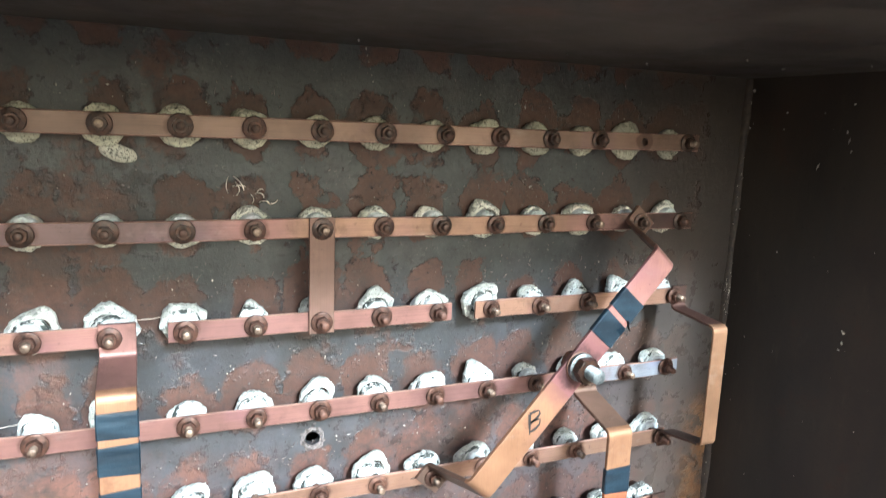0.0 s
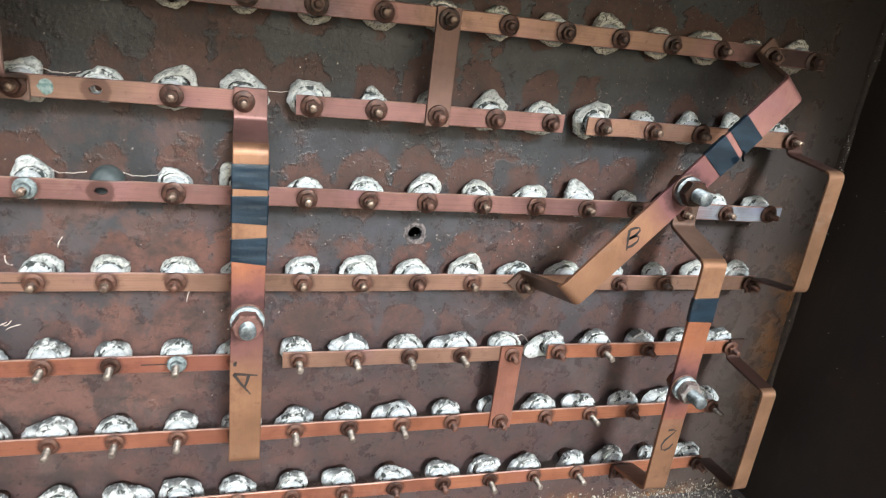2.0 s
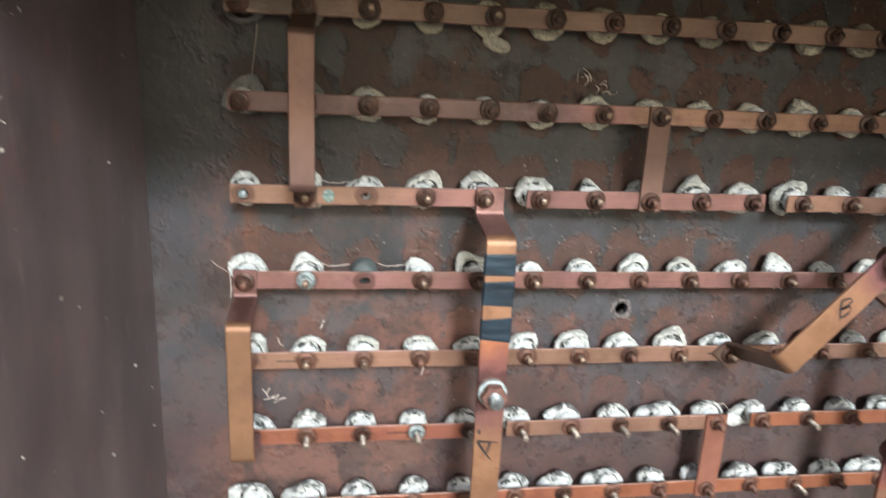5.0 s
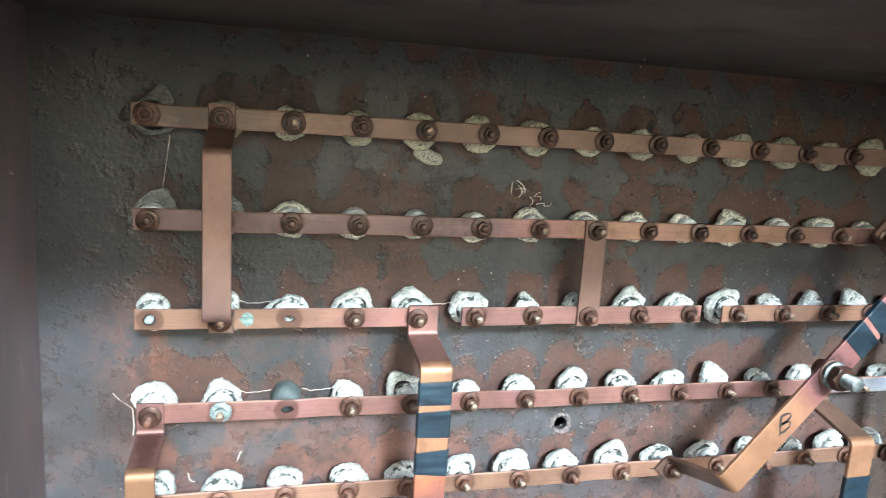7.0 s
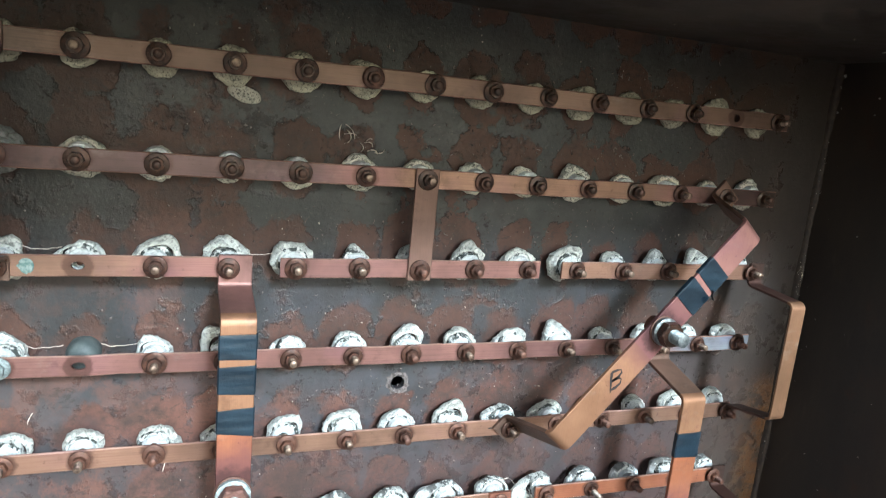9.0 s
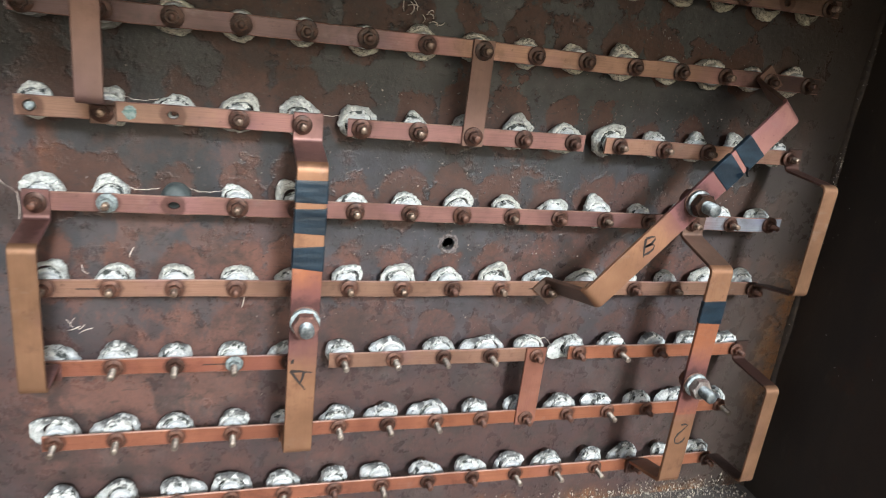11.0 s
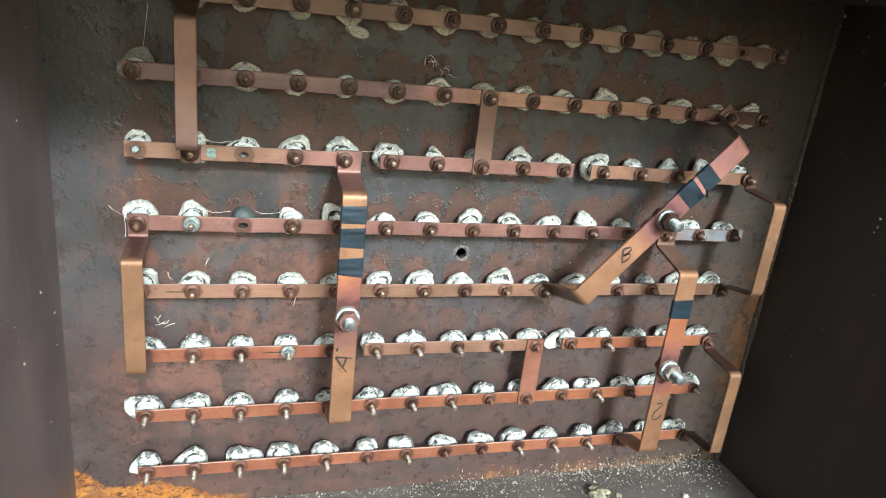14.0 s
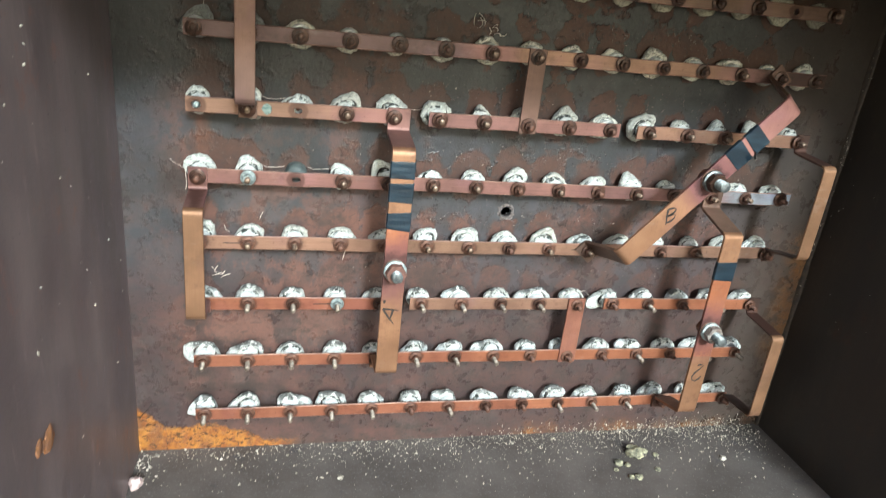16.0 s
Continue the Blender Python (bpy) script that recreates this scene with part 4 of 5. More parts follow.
E_ = 0.016
BARS = [
    busbar(0, col(0) - E_, col(14) + 0.022, [(col(1.6), UMBER), (col(6.5), SEPIA), (9, BROWN)], "long dull copper busbar with an empty bolt hole", [(col(13), 0.0058, 0.0055)]),
    busbar(1, col(0) - E_, col(14) + 0.024, [(col(5.5), PURPLE), (col(6.5), MAUVE), (col(11.5), DULL), (col(12.4), MAUVE), (9, DARKCU)], "long copper busbar, purple tarnish turning tan"),
    busbar(2, col(0) - E_, col(4) + 0.018, [(col(2.6), DULL), (9, PINK)], "short copper busbar with two open bolt holes", [(col(0), 0.0074, 0.0070), (col(2), 0.0068, 0.0048)]),
    busbar(2, col(5) - 0.019, col(9) + 0.020, [(col(6.5), MAUVE), (9, PINK)], "short pinkish copper busbar between two gaps"),
    busbar(2, col(10) - 0.024, col(14) + 0.000, [(9, TAN)], "short tan copper busbar"),
    busbar(3, col(0) - E_, col(14) + 0.024, [(col(8.5), PINK), (col(12.4), MAUVE), (9, TIN)], "long pink copper busbar with a tinned grey end", [(col(2), 0.0075, 0.0048)]),
    busbar(4, col(0) - E_, col(14) + 0.012, [(col(4.2), TAN), (col(7), DULL), (col(11), TAN), (9, DULL)], "long tan copper busbar with fine scratches"),
    busbar(5, col(0) - E_, col(4) + 0.010, [(9, RED)], "short reddish copper busbar"),
    busbar(5, col(5) - 0.022, col(9) + 0.015, [(9, TAN)], "short tan copper busbar between two gaps"),
    busbar(5, col(10) - 0.018, col(14) + 0.006, [(9, ORANGE)], "short orange copper busbar"),
    busbar(6, col(0) - E_, col(14) + 0.002, [(col(6.5), RED), (9, ORANGE)], "long reddish orange copper busbar"),
    busbar(7, col(0) - E_, col(14) + 0.012, [(col(8), RED), (9, ORANGE)], "long reddish copper busbar above the floor"),
]


def scratch(bar, r, x, length):
    """A dark gouge along a bar's face."""
    bm = box_bm(x, x + length, BAR - 0.0004, BAR + 0.0006, row(r) - 0.0009, row(r) + 0.0007)
    for v in bm.verts:
        v.co.z += 0.0012 * noise.noise(v.co * 60)
    return part("scratch", mesh_of("scratch", bm, M_INK), bar, "dark gouge along the copper")


scratch(BARS[6], 4, col(0.48), 0.034)
scratch(BARS[7], 5, col(2.45), 0.046)
scratch(BARS[6], 4, col(8.6), 0.018)


# ---- link straps ----
def strap_frame(a, b):
    """Origin, direction and length of a strap between two terminals, on the busbars' face."""
    (ra, ca), (rb, cb) = a, b
    p, q = Vector((col(ca), BAR, row(ra))), Vector((col(cb), BAR, row(rb)))
    d = (q - p).normalized()
    return p, d, d.cross(Vector((0, 1, 0))), (q - p).length


def flat_strap(a, b, width, mats, label, tone=None):
    p, d, w, L = strap_frame(a, b)
    t = 0.004
    path = [Vector((s, t / 2)) for s in (-0.014, L * 0.25, L * 0.5, L * 0.75, L + 0.014)]
    me = mesh_of("link_strap", ribbon(path, p, d, w, width, t, mats_at=tone), mats)
    return tagged(part("link_strap", me), label, "copper strap", "straps linking the busbars")


def hat_strap(a, b, out, first, last, width, mats, label, tone=None, shift=0.0, t=0.004, name="link_strap", lug=0.013):
    """A strap with a lug on each of two terminals, standing out from the bars between them."""
    p, d, w, L = strap_frame(a, b)
    p = p + w * shift
    h = out
    path = fillet([(-0.016, t / 2), (lug, t / 2), (first, h), (L - last, h), (L - 0.010, t / 2), (L + 0.016, t / 2)], 0.010)
    long_part = max(range(len(path) - 1), key=lambda k: (path[k + 1] - path[k]).length)
    s0, s1 = path[long_part], path[long_part + 1]
    extra = [s0 + (s1 - s0) * k / 24 for k in range(1, 24)]
    path = path[:long_part + 1] + extra + path[long_part + 1:]
    base = empty(name, p)
    body = part("strap_body", mesh_of("strap_body", ribbon(path, Vector((0, 0, 0)), d, w, width, t, mats_at=tone), mats, True), base)
    return tagged(base, label, "copper strap", "straps linking the busbars"), d, w


def tape(base, d, w, s0, s1, h, width, skew=0.0, seed=0):
    """A band of tape wound round a strap, with a slightly uneven edge."""
    rnd = random.Random(seed)
    bm = bmesh.new()
    out = Vector((0, -1, 0))
    t2, w2, c = 0.0042, width / 2 + 0.0012, 0.0016
    section = [(-w2 + c, -t2), (0, -t2), (w2 - c, -t2), (w2, -t2 + c), (w2, t2 - c), (w2 - c, t2), (w2 * 0.3, t2), (-w2 * 0.3, t2), (-w2 + c, t2), (-w2, t2 - c), (-w2, -t2 + c)]
    rings = []
    n = 9
    for k in range(n):
        f = k / (n - 1)
        ring = []
        for x, t in section:
            s = s0 + (s1 - s0) * f + skew * x * (1 if f > 0.5 else -0.6) * (abs(f - 0.5) * 2)
            lift = rnd.uniform(0, 0.0005) + (0.0004 if k % 3 == 1 else 0)
            ring.append(bm.verts.new(d * s + out * (h + t + (lift if t > 0 else -lift)) + w * x))
        rings.append(ring)
    m = len(section)
    for a, b in zip(rings, rings[1:]):
        for i in range(m):
            bm.faces.new((a[i], a[(i + 1) % m], b[(i + 1) % m], b[i]))
    bm.faces.new(rings[0])
    bm.faces.new(rings[-1])
    return part("tape", mesh_of("tape", bm, M_TAPE, True), base, "black insulating tape")


def pen_mark(name, base, origin, strokes, h, width=0.0040):
    """Strokes of a marker on a strap's face: lists of (x, z) from the origin, which lies x, z from the strap's base."""
    bm = bmesh.new()
    for pts in strokes:
        pts = [Vector(p) for p in pts]
        left, right = [], []
        for k, p in enumerate(pts):
            d = (pts[min(k + 1, len(pts) - 1)] - pts[max(k - 1, 0)]).normalized()
            nrm = Vector((-d.y, d.x)) * width / 2 * (0.75 + 0.35 * math.sin(k * 1.7 + 1))
            left.append(p + nrm)
            right.append(p - nrm)
        va = [bm.verts.new((origin[0] + q.x, -(h + 0.00035), origin[1] + q.y)) for q in left]
        vb = [bm.verts.new((origin[0] + q.x, -(h + 0.00035), origin[1] + q.y)) for q in right]
        for k in range(len(pts) - 1):
            bm.faces.new((va[k], va[k + 1], vb[k + 1], vb[k]))
    return part(name, mesh_of(name, bm, M_INK), base, "letter handwritten in black marker")


def big_bolt(base, place, h, length, tilt=(0, 0), grey=False, nut=None):
    """A thick terminal bolt through a strap: a head behind, washers, a nut and the threaded end."""
    hold = part("terminal_bolt", mesh_of("terminal_bolt", threaded(0.0098, -0.018, length, 0.0022, 18), M_ZINC, True), base, "thick threaded bolt with a whitened end")
    hold.location = place + Vector((0, -h, 0))
    hold.rotation_euler = (tilt[0], 0, tilt[1])
    part("back_nut", mesh_of("back_nut", hex_nut_bm(0.030, -0.018, -0.003, 0.0098), M_RUST), hold, "rusty hexagon nut")
    part("washer", mesh_of("washer", lathe([(0.0205, 0.0030), (0.0212, 0.0034), (0.0212, 0.0048), (0.0200, 0.0056)], 28, 0.02, 2), M_RUST, True), hold, "rusty steel washer")
    part("spring_washer", mesh_of("spring_washer", lathe([(0.0190, 0.0056), (0.0200, 0.0066), (0.0198, 0.0112), (0.0180, 0.0124)], 24, 0.025, 7), M_ZINC if grey else M_ZINC_WHITE, True), hold, "white oxidised washer")
    part("nut", mesh_of("nut", hex_nut_bm(0.0315, 0.0124, 0.027, 0.0098), nut or M_RUST), hold, "rusty hexagon nut")
    return hold


# strap marked A
OUT_A = 0.084
ZA = row(2)
tone_a = lambda s, h: 2 if h < 0.045 and s < 0.1 else (1 if 0.165 < s < 0.26 else 0)
strap_a, d, w = hat_strap((2, 4), (6, 4), OUT_A, 0.037, 0.020, 0.039, strap_coppers((0.0, 0.448 - ZA))[:2] + [M_LUG], "long orange copper strap marked A with black tape bands", tone_a, name="connector_strap", lug=0.024, t=0.006)
strap_a.location.x += 0.008
for k, (z0, z1, skew) in enumerate(((0.640, 0.611, 0.02), (0.603, 0.570, 0.06), (0.552, 0.521, 0.12))):
    tape(strap_a, d, w, ZA - z0, ZA - z1, OUT_A, 0.039, skew, k)
pen_mark("mark_a", strap_a, (0.0, 0.362 - ZA), [[(-0.0150, 0.011), (-0.003, 0.010), (0.0140, 0.008)], [(-0.0150, 0.011), (-0.006, -0.003), (0.006, -0.019)], [(0.003, 0.009), (0.001, -0.001), (-0.002, -0.010)], [(-0.0135, 0.027), (-0.0135, 0.022)], [(-0.0135, 0.027), (-0.011, 0.027)]], OUT_A + 0.003)
big_bolt(strap_a, Vector((0, 0, 0.448 - ZA)), OUT_A, 0.040, nut=M_BROWNNUT)

# strap marked B
OUT_B = 0.100
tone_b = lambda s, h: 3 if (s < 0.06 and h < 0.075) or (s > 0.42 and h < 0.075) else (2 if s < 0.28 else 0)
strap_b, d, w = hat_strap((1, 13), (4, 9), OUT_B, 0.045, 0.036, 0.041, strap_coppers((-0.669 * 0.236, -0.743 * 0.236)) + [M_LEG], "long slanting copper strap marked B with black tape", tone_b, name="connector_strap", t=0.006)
tape(strap_b, d, w, 0.116, 0.147, OUT_B, 0.041, 0.03, 11)
tape(strap_b, d, w, 0.155, 0.190, OUT_B, 0.041, -0.02, 12)
tail = part("tape_tail", mesh_of("tape_tail", ribbon([Vector((0.0022 * k, 0.0012 * math.sin(k * 1.1))) for k in range(8)], Vector((0, 0, 0)), (w * 0.86 + d * 0.5).normalized(), Vector((0, 1, 0)), 0.0045, 0.0007, 0.0002), M_TAPE, True), strap_b, "frayed loose end of black tape")
tail.location = d * 0.146 + w * 0.014 + Vector((0, -OUT_B - 0.004, 0))
at = d * 0.331
pen_mark("mark_b", strap_b, (at.x, at.z), [[(-0.008, 0.013), (-0.0075, 0.0), (-0.006, -0.016)], [(-0.008, 0.013), (0.0, 0.016), (0.006, 0.0165), (0.0075, 0.0125), (0.003, 0.006), (-0.006, 0.0005)], [(-0.006, 0.0005), (0.004, 0.005), (0.0085, 0.003), (0.0075, -0.003), (0.001, -0.009), (-0.0068, -0.0125)]], OUT_B + 0.003)
big_bolt(strap_b, d * 0.236, OUT_B, 0.048, grey=True, nut=M_GREASE)

# strap marked C
OUT_C = 0.095
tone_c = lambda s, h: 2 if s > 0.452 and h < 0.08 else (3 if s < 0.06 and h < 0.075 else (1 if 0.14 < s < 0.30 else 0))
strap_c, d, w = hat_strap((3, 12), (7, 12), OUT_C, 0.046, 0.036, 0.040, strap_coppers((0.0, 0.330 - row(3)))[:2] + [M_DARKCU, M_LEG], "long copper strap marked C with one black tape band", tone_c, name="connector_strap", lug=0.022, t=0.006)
strap_c.location.x += 0.005
ZC = row(3)
tape(strap_c, d, w, ZC - 0.477, ZC - 0.439, OUT_C, 0.040, 0.05, 21)
pen_mark("mark_c", strap_c, (0.0, 0.232 - ZC), [[(-0.004, 0.019), (0.003, 0.020), (0.010, 0.018), (0.003, 0.010), (-0.006, 0.001), (-0.0100, -0.008), (-0.008, -0.016), (-0.001, -0.018), (0.006, -0.014), (0.0105, -0.007)]], OUT_C + 0.003)
big_bolt(strap_c, Vector((0, 0, 0.330 - ZC)), OUT_C, 0.052, nut=M_GREYNUT)

# plain standing straps
RIGHTWARD = 0.011
# second tone on legs and lugs, less than 60 mm out from the bars
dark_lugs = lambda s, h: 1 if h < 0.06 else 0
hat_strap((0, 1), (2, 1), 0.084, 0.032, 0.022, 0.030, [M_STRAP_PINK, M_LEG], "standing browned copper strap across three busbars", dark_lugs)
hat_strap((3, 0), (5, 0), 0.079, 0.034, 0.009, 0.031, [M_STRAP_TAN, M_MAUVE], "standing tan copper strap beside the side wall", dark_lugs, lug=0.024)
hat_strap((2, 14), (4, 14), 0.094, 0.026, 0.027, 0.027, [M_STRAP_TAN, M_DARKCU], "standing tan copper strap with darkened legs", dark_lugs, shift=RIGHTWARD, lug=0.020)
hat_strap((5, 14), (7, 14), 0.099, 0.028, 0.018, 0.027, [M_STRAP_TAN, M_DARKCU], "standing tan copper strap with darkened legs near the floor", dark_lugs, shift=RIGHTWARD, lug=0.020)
flat_strap((1, 7), (2, 7), 0.032, [M_STRAP_PINK], "short flat pinkish brown copper strap between two busbars")
flat_strap((5, 9), (6, 9), 0.036, [M_STRAP_RED], "short flat reddish copper strap between two busbars")
part("patina_flake", mesh_of("patina_flake", lathe([(0.0085, 0.0), (0.0080, 0.0009), (0.005, 0.0012)], 12, 0.25, 8), M_PATINA))
flake = bpy.data.objects["patina_flake"]
flake.location = (col(1.38), BAR, row(2))
tagged(flake, "pale green patina flake on a copper bar", "patina")


# ---- small things on the plate ----
rim = bmesh.new()
rnd = random.Random(9)
rings = [[], [], []]
for k in range(26):
    a = 2 * math.pi * k / 26
    for ring, r, h in zip(rings, (0.0104, 0.0136, 0.0185), (0.0, 0.003, -0.0005)):
        f = 1 + rnd.uniform(-0.09, 0.09) * (0.3 if h == 0 else 1.5)
        ring.append(rim.verts.new((0.002 + r * f * math.cos(a), PLATE - h * rnd.uniform(0.5, 1.2), 0.513 + r * f * math.sin(a))))
for a, b in zip(rings, rings[1:]):
    for k in range(26):
        rim.faces.new((a[k], a[(k + 1) % 26], b[(k + 1) % 26], b[k]))
part("hole_rim", mesh_of("hole_rim", rim, plain_material("greyed_cement", (0.20, 0.17, 0.16), (0.055, 0.042, 0.036), 0.9, 150, 0.6), True), bpy.data.objects["wall_north"], "broken greyish cement rim round the open hole")

DRIP = bmesh.new()
bmesh.ops.create_icosphere(DRIP, subdivisions=3, radius=1.0)
for v in DRIP.verts:
    j = noise.noise(v.co * 1.6)
    v.co = Vector((v.co.x * 0.021, v.co.y * 0.006, v.co.z * 0.0095)) * (1 + 0.15 * j)
drip = part("cement_drip", mesh_of("cement_drip", DRIP, M_CREAM, True))
drip.location = (col(4) + 0.016, PLATE - 0.003, row(0) - 0.034)
drip.rotation_euler[1] = 0.28
tagged(drip, "creamy daub of cement stuck to the plate", "cement")


def strand(pts, radius, label):
    return tagged(part("fibre_strand", wire_mesh("fibre_strand", pts, radius, M_FIBRE)), label, "strand", "loose strands on the plate")


def string_between(r, c0, c1, dz=0.0145):
    n = 9
    pts = [(col(c0) + 0.02 + (col(c1) - col(c0) - 0.04) * k / (n - 1), PLATE - 0.018 - 0.002 * math.sin(k), row(r) + dz - 0.004 * math.sin(math.pi * k / (n - 1)) + 0.0006 * math.sin(k * 2.3)) for k in range(n)]
    return strand(pts, 0.00042, "pale string strung between cement collars")


string_between(2, 1, 2)
# a frayed string caught round the end lug of the fourth bar
lug_z, lug_x, lug_y = row(3), col(0), BAR - 0.0055
strand([(lug_x - 0.046, lug_y + 0.03, lug_z + 0.020), (lug_x - 0.036, lug_y + 0.015, lug_z + 0.017), (lug_x - 0.026, lug_y, lug_z + 0.018), (lug_x - 0.019, lug_y, lug_z + 0.012), (lug_x - 0.018, lug_y, lug_z), (lug_x - 0.0175, lug_y, lug_z - 0.012), (lug_x - 0.019, lug_y, lug_z - 0.022)], 0.00045, "frayed pale string caught round a strap lug")
string_between(2, 4, 5, 0.012)
string_between(3, 1, 2)
string_between(3, 2, 3)
strand([(col(9) + 0.020, PLATE - 0.020, row(5) + 0.013), (col(9) + 0.028, PLATE - 0.022, row(5) + 0.016), (col(9) + 0.036, PLATE - 0.020, row(5) + 0.009), (col(9) + 0.044, PLATE - 0.016, row(5) - 0.001), (col(9) + 0.052, PLATE - 0.014, row(5) + 0.001), (col(9) + 0.059, PLATE - 0.018, row(5) + 0.012)], 0.0007, "pale string drooping between two cement collars")
for x, z, length, lean, curl in ((-0.462, 0.492, 0.015, 0.15, 0.5), (-0.515, 0.467, 0.015, -0.8, 0.6), (-0.31, 0.418, 0.022, 0.1, 0.3), (-0.105, 0.862, 0.020, -0.5, 1.2), (-0.095, 0.858, 0.018, 0.6, -1.6),
                                 (-0.068, 0.848, 0.016, 0.9, 2.0), (-0.062, 0.853, 0.014, -0.2, -2.2), (-0.086, 0.866, 0.022, -0.3, -0.8), (-0.100, 0.868, 0.016, 1.2, 0.9), (-0.078, 0.856, 0.012, 2.4, 1.4), (-0.058, 0.846, 0.014, 1.7, -1.0), (-0.070, 0.858, 0.010, 0.1, 2.6), (-0.545, 0.382, 0.018, 1.0, 0.5), (-0.53, 0.378, 0.020, 0.5, 1.5),
                                 (-0.552, 0.872, 0.074, 0.18, -0.1), (0.22, 0.70, 0.03, 0.3, 1.0), (-0.538, 0.386, 0.016, -0.6, 1.8), (-0.534, 0.384, 0.012, 1.9, -1.5), (-0.541, 0.388, 0.010, 0.2, -2.0)):
    pts = []
    px, pz, ang = x, z - length / 2, lean
    for k in range(8):
        pts.append((px, PLATE - 0.002 - 0.006 * math.sin(math.pi * k / 7), pz))
        px += math.sin(ang) * length / 7
        pz += math.cos(ang) * length / 7
        ang += curl / 7
    strand(pts, 0.0004 if length > 0.05 else 0.0007, "loose pale fibre stuck to the plate")


def twig(pts, label):
    return tagged(part("twig", wire_mesh("twig", pts, 0.0009, M_INK)), label, "twig", "dark twigs in the box")


twig([(0.096, PLATE - 0.003, 0.050), (0.104, PLATE - 0.012, 0.066), (0.112, PLATE - 0.016, 0.078), (0.122, PLATE - 0.010, 0.090)], "thin dark twig leaning on the plate")
twig([(0.110, PLATE - 0.015, 0.076), (0.121, PLATE - 0.020, 0.079), (0.129, PLATE - 0.018, 0.080)], "short dark twig stuck to the plate")
twig([(LEFT + 0.004, PLATE - 0.004, 0.062), (LEFT + 0.014, PLATE - 0.010, 0.080), (LEFT + 0.024, PLATE - 0.014, 0.092), (LEFT + 0.031, PLATE - 0.010, 0.104)], "thin dark twig caught in the corner")


# ---- litter ----
def chips(name, spots, mat, label, category):
    """Many small broken flakes in one mesh: spots of (place, size)."""
    rnd = random.Random(len(spots))
    verts, faces = [], []
    shape = [Vector(v) for v in ((1, 0, 0), (-1, 0, 0), (0, 1, 0), (0, -1, 0), (0, 0, 1), (0, 0, -1))]
    tri = ((0, 2, 4), (2, 1, 4), (1, 3, 4), (3, 0, 4), (2, 0, 5), (1, 2, 5), (3, 1, 5), (0, 3, 5))
    for place, size in spots:
        turn = Euler((rnd.uniform(0, 6), rnd.uniform(0, 6), rnd.uniform(0, 6))).to_matrix()
        grow = Vector((rnd.uniform(0.6, 1.7), rnd.uniform(0.5, 1.0), rnd.uniform(0.25, 0.7)))
        k = len(verts)
        verts += [Vector(place) + turn @ Vector((v.x * grow.x, v.y * grow.y, v.z * grow.z)) * size * rnd.uniform(0.8, 1.2) for v in shape]
        faces += [tuple(k + i for i in f) for f in tri]
    me = bpy.data.meshes.new(name)
    me.from_pydata(verts, [], faces)
    me.materials.append(mat)
    return tagged(part(name, me), label, category, kind="stuff")


rnd = random.Random(21)
heap = []
for _ in range(1900):
    x = rnd.uniform(LEFT + 0.01, RIGHT - 0.02)
    if rnd.random() > 0.22 + 0.78 * (x - LEFT) / (RIGHT - LEFT):
        continue
    y = PLATE - min(rnd.expovariate(1 / 0.030), 0.5) - 0.003
    s = rnd.choice((0.0006, 0.0008, 0.0011, 0.0016, 0.0030)) * rnd.uniform(0.7, 1.2)
    heap.append(((x, y, FLOOR + s * 0.35), s))
for _ in range(520):
    x = rnd.triangular(-0.1, RIGHT - 0.03, 0.62)
    s = rnd.uniform(0.0008, 0.0028)
    heap.append(((x, PLATE - rnd.uniform(0, 0.004), FLOOR + abs(rnd.gauss(0, 0.014)) + s * 0.4), s))
for _ in range(220):
    s = rnd.uniform(0.001, 0.0028)
    heap.append(((rnd.uniform(LEFT + 0.02, RIGHT - 0.02), PLATE - rnd.uniform(0.03, 0.5), FLOOR + s * 0.35), s))
for _ in range(60):
    s = rnd.uniform(0.0016, 0.004)
    heap.append(((LEFT + abs(rnd.gauss(0, 0.018)) + 0.003, PLATE - 0.01 - rnd.uniform(0, 0.10), FLOOR + abs(rnd.gauss(0, 0.004)) + s * 0.3), s))
# finer grit swept along the foot of the plate, thickest towards the dark wall
for _ in range(3600):
    x = rnd.uniform(LEFT + 0.01, RIGHT - 0.015)
    if rnd.random() > 0.30 + 0.70 * (x - LEFT) / (RIGHT - LEFT):
        continue
    clump = 0.5 + 0.5 * noise.noise(Vector((x * 22, 3.0, 1.0)))
    y = PLATE - 0.002 - min(rnd.expovariate(1 / (0.016 + 0.045 * clump)), 0.4)
    s = rnd.choice((0.0006, 0.0009, 0.0012, 0.0017, 0.0024)) * rnd.uniform(0.7, 1.2)
    heap.append(((x, y, FLOOR + s * 0.35), s))
chips("cement_chips", heap, M_CHIP, "scattered white cement chips on the steel floor", "debris")

specks = []
for _ in range(110):
    s = rnd.uniform(0.0006, 0.0018)
    side = rnd.random()
    if side < 0.45:
        specks.append(((RIGHT - s * 0.3, rnd.uniform(-0.45, PLATE), rnd.uniform(0.3, TOP)), s))
    elif side < 0.8:
        specks.append(((LEFT + s * 0.3, rnd.uniform(-0.45, PLATE), rnd.uniform(0.0, TOP)), s))
    else:
        specks.append(((rnd.uniform(LEFT, RIGHT), PLATE - s * 0.3, rnd.uniform(0.0, TOP)), s))
for y, z in ((0.045, 1.02), (0.04, 0.967), (-0.022, 0.959), (-0.09, 0.906), (-0.13, 0.957), (-0.136, 0.996), (-0.037, 0.766), (-0.164, 0.644), (-0.167, 0.655), (-0.168, 0.671), (-0.135, 0.945), (-0.14, 0.93)):
    specks.append(((RIGHT - 0.001, y, z), rnd.uniform(0.0022, 0.0042)))
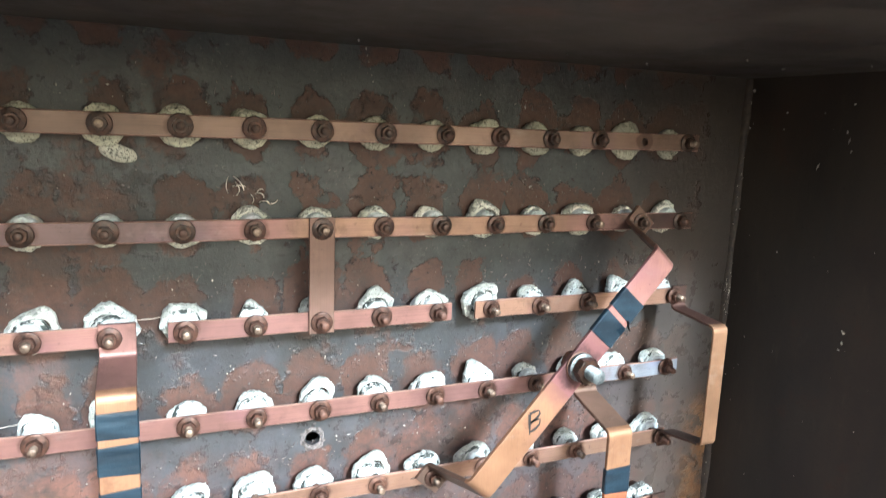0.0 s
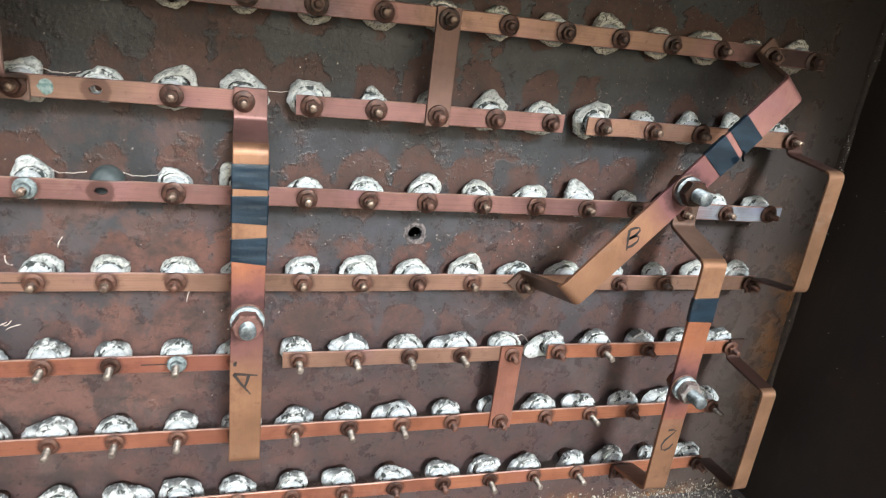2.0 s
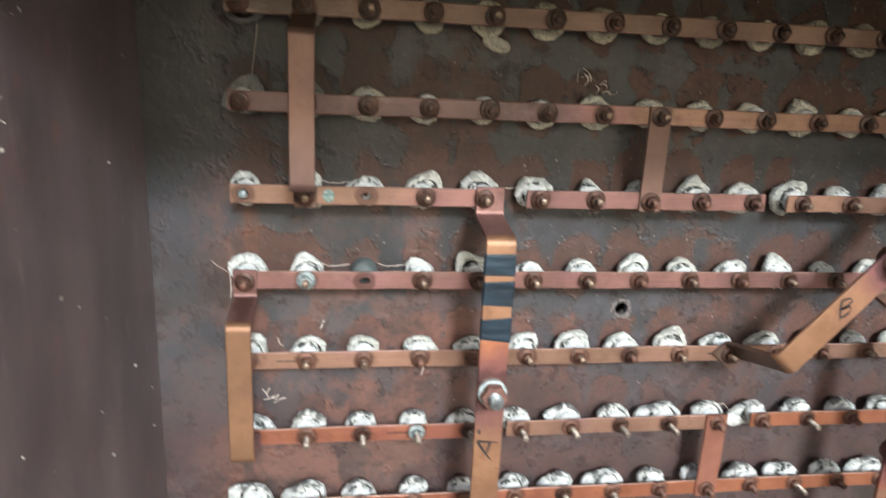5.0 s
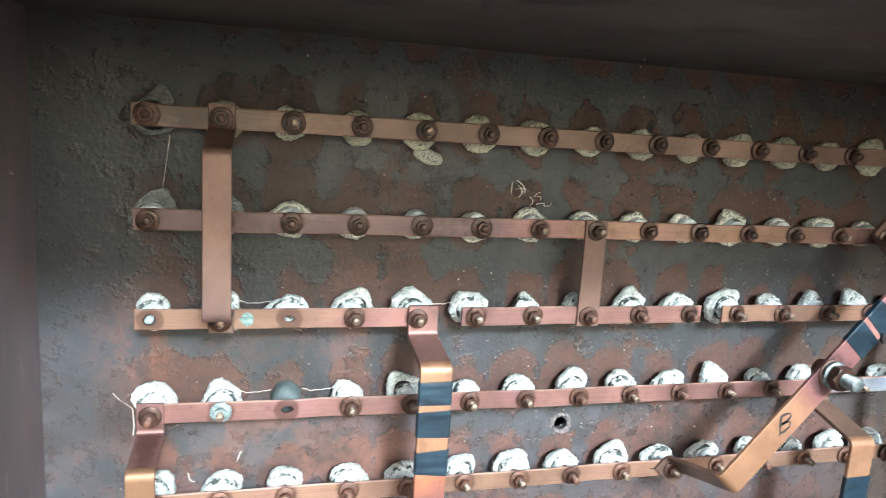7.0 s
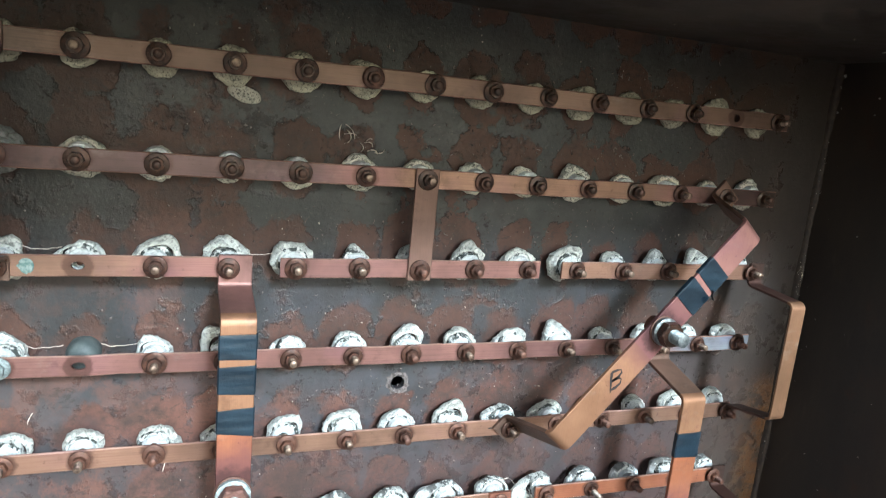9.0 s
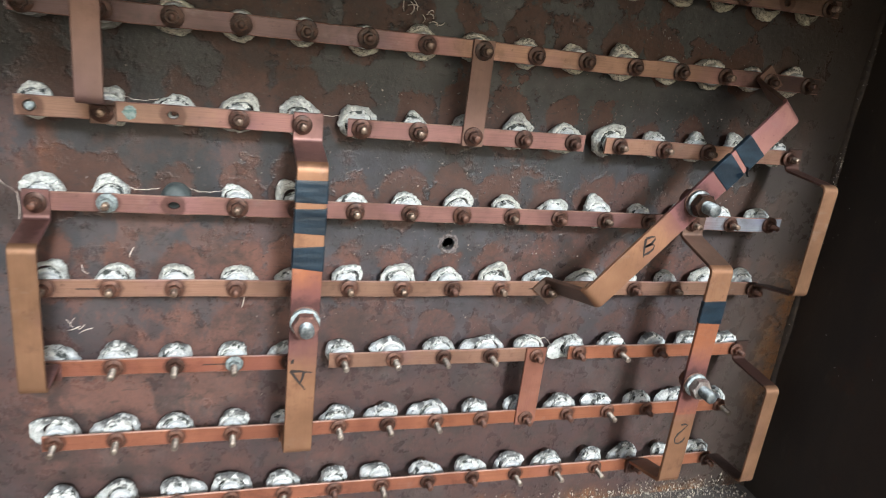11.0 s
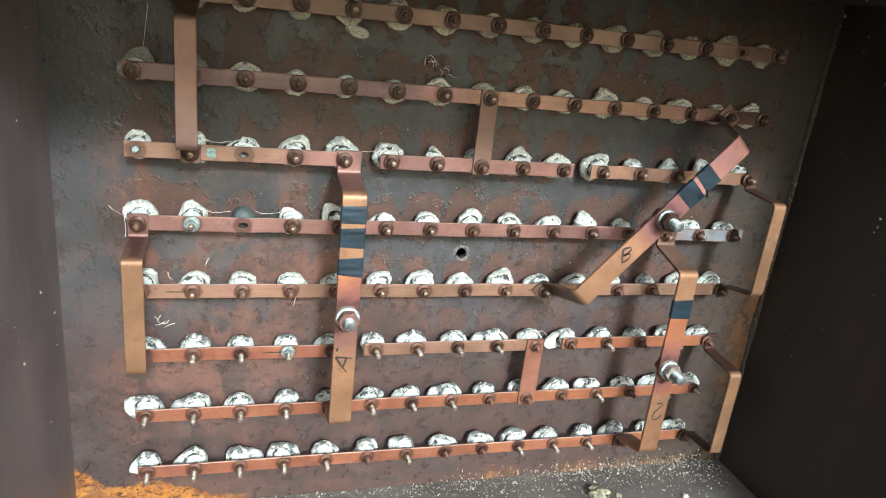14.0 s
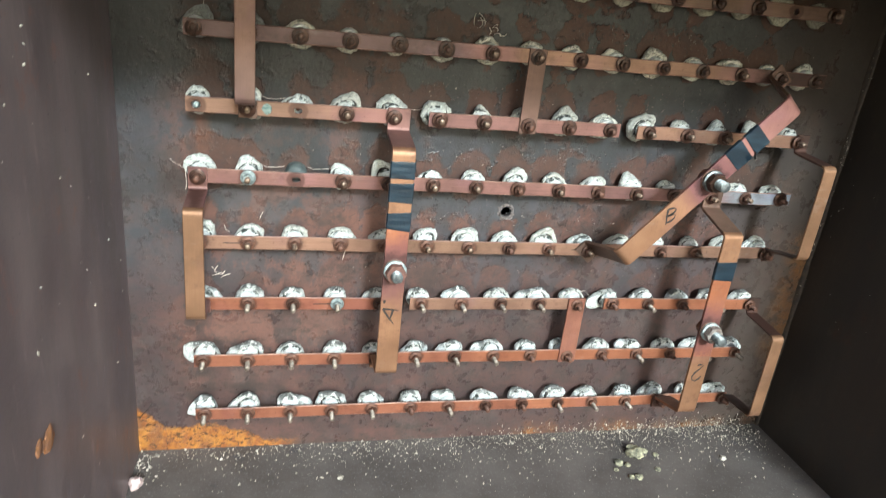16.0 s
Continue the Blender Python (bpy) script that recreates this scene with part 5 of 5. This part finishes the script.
for y, z in ((-0.331, 0.831), (-0.33, 0.813), (-0.336, 0.792), (-0.279, 0.897), (-0.268, 0.912), (-0.402, 0.762), (-0.416, 0.782), (-0.414, 0.854), (-0.157, 0.419), (-0.396, 0.478), (-0.35, 0.91), (-0.257, 0.645), (-0.014, 0.862), (-0.054, 0.483), (-0.371, 0.871)):
    specks.append(((LEFT + 0.001, y, z), rnd.uniform(0.0020, 0.0040)))
for x, y in ((0.04, -0.004), (0.30, -0.05), (0.5, -0.15), (0.62, -0.10), (0.66, -0.2), (0.45, -0.02)):
    specks.append(((x, y, TOP - 0.001), rnd.uniform(0.002, 0.004)))
for k in range(7):
    specks.append(((0.064 + 0.002 * k, PLATE - 0.012, 1.035 - 0.008 * k), 0.0016))
# bits round the rust blooms, pale in place of glints off the plate
for _ in range(320):
    c, r, a = rnd.uniform(3, 14.5), rnd.randrange(0, 6), rnd.uniform(0.0, 3.14)
    x, z = col(c) + 0.04 * math.cos(a), row(r) + rnd.gauss(0.04, 0.014)
    s = rnd.choice((0.0005, 0.0007, 0.0009, 0.0014)) * rnd.uniform(0.8, 1.2)
    specks.append(((x, PLATE - s * 0.4, z), s))
for _ in range(70):
    s = rnd.uniform(0.0006, 0.0019)
    specks.append(((RIGHT - rnd.uniform(0.002, 0.016), PLATE - 0.012 + rnd.uniform(-0.004, 0.004), rnd.choice((rnd.uniform(0.3, TOP), rnd.gauss(0.68, 0.02)))), s))
chips("dust_specks", specks, M_CHIP, "pale dust specks on the walls and pale bits in place of glints on the plate", "dust")


M_DROP = plain_material("dark_resin", (0.05, 0.036, 0.032), (0.20, 0.17, 0.155), 0.12, 60, 0.1)
M_DROP.node_tree.nodes["Principled BSDF"].inputs["Specular IOR Level"].default_value = 1.0


def droplets():
    """Beads of dried resin that sweated out of the plate, thickest round the rust blooms over the terminals."""
    rnd = random.Random(77)
    ball = bmesh.new()
    bmesh.ops.create_icosphere(ball, subdivisions=1, radius=1.0)
    shape = [v.co.copy() for v in ball.verts]
    tri = [tuple(v.index for v in f.verts) for f in ball.faces]
    ball.free()
    spots = []
    for r in range(5):
        for c in range(15):
            for _ in range(rnd.choice((2, 4, 6, 8)) if c > 3 else rnd.choice((0, 1, 2))):
                a, d = rnd.uniform(0.2, 2.94), rnd.gauss(0.041, 0.006)
                spots.append((col(c) + d * math.cos(a), row(r) + 0.008 + d * math.sin(a), rnd.uniform(0.0007, 0.0017)))
    for _ in range(420):
        spots.append((rnd.triangular(-0.5, 0.68, 0.45), rnd.triangular(0.22, 1.0, 0.62), rnd.uniform(0.0006, 0.0016)))
    verts, faces = [], []
    for x, z, size in spots:
        k = len(verts)
        turn, w, h = rnd.uniform(0, 3), rnd.uniform(0.8, 1.9), rnd.uniform(0.7, 1.1)
        for v in shape:
            px, pz = v.x * w, v.z
            verts.append((x + size * (px * math.cos(turn) - pz * math.sin(turn)), PLATE + size * v.y * h, z + size * (px * math.sin(turn) + pz * math.cos(turn))))
        faces += [tuple(k + i for i in f) for f in tri]
    me = bpy.data.meshes.new("resin_droplets")
    me.from_pydata(verts, [], faces)
    me.polygons.foreach_set("use_smooth", [True] * len(me.polygons))
    me.materials.append(M_DROP)
    return tagged(part("resin_droplets", me), "dark shiny beads of resin sweated out of the plate", "droplets", kind="stuff")


droplets()


def paint_curls():
    """Short glossy curls of lifted paint round the rust blooms."""
    rnd = random.Random(31)
    verts, faces = [], []
    for _ in range(260):
        c, q = rnd.uniform(5, 14.2), rnd.randrange(0, 5)
        if rnd.random() < 0.55:
            a = rnd.uniform(0.2, 2.94)
            px, pz = col(round(c)) + 0.043 * math.cos(a) + rnd.gauss(0, 0.005), row(q) + 0.010 + 0.043 * math.sin(a) + rnd.gauss(0, 0.004)
        else:
            px, pz = col(c), row(q) + rnd.uniform(0.02, 0.09)
        size, steps = rnd.uniform(0.00045, 0.0009), rnd.randrange(3, 8)
        ang, bend, stride = rnd.uniform(0, 6.28), rnd.uniform(-0.55, 0.55), rnd.uniform(0.0009, 0.0015)
        first = len(verts)
        for k in range(steps):
            thin = size * (0.45 + 0.55 * math.sin(math.pi * (k + 0.6) / steps))
            side = Vector((-math.sin(ang), 0, math.cos(ang)))
            mid = Vector((px, PLATE, pz))
            for u, lift in ((-1.0, -0.1), (-0.6, 0.9), (0.6, 0.9), (1.0, -0.1)):
                verts.append(mid + side * thin * u + Vector((0, -thin * lift * 1.2, 0)))
            px, pz, ang = px + math.cos(ang) * stride, pz + math.sin(ang) * stride, ang + bend + rnd.uniform(-0.25, 0.25)
        for k in range(steps - 1):
            o = first + 4 * k
            faces += [(o + i, o + i + 1, o + i + 5, o + i + 4) for i in range(3)]
    me = bpy.data.meshes.new("paint_curls")
    me.from_pydata(verts, [], faces)
    me.polygons.foreach_set("use_smooth", [True] * len(me.polygons))
    me.materials.append(M_DROP)
    return tagged(part("paint_curls", me), "short glossy dark curls of lifted paint on the plate", "paint flakes", kind="stuff")


paint_curls()


def lump(place, size, seed, mat, label, squash=0.6):
    bm = bmesh.new()
    bmesh.ops.create_icosphere(bm, subdivisions=3, radius=1.0)
    for v in bm.verts:
        j = noise.noise(v.co * 1.7 + Vector((seed * 5.1, 0, 0))) + 0.5 * noise.noise(v.co * 4.1 + Vector((0, seed * 3.3, 0)))
        v.co = v.co * size * (1 + 0.45 * j)
        v.co.z *= squash
    ob = part("cement_lump", mesh_of("cement_lump", bm, mat, True))
    ob.location = (place[0], place[1], FLOOR + size * squash * 0.55)
    return tagged(ob, label, "cement lump", "crumbled lumps on the floor")


for k, (x, y, s) in enumerate(((0.352, -0.030, 0.019), (0.378, -0.024, 0.008), (0.300, -0.058, 0.009), (0.318, -0.066, 0.006), (0.285, -0.078, 0.005), (0.325, -0.105, 0.008), (0.308, -0.104, 0.006), (0.38, -0.085, 0.006), (0.40, -0.038, 0.006))):
    lump((x, y), s, k, M_LUMP, "crumbled yellowish cement lump on the steel floor")
lump((0.555, -0.062), 0.007, 20, M_CHIP, "small white cement lump on the steel floor")
lump((-0.30, -0.055), 0.006, 21, M_CHIP, "small white cement lump on the steel floor")
lump((LEFT + 0.012, -0.045), 0.012, 22, plain_material("pinkish_clay", (0.50, 0.36, 0.33), (0.58, 0.45, 0.42), 0.85), "pinkish lump lying in the corner of the box", 1.0)

M_SCAB = plain_material("orange_rust_scab", (0.36, 0.155, 0.055), (0.24, 0.12, 0.075), 0.85, 90, 0.7)
for y, z, size in ((-0.398, 0.360, 0.016), (-0.430, 0.372, 0.010), (-0.416, 0.366, 0.007)):
    bm = bmesh.new()
    bmesh.ops.create_icosphere(bm, subdivisions=3, radius=size)
    for v in bm.verts:
        v.co *= 1 + 0.35 * noise.noise(v.co * 90 + Vector((z * 50, 0, 0))) + 0.22 * noise.noise(v.co * 320)
        v.co.x *= 0.18
    scab = part("rust_scab", mesh_of("rust_scab", bm, M_SCAB, True))
    scab.location = (LEFT + 0.001, y, z)
    tagged(scab, "orange scab of rust on the steel side wall", "rust", "rust scabs on the wall")
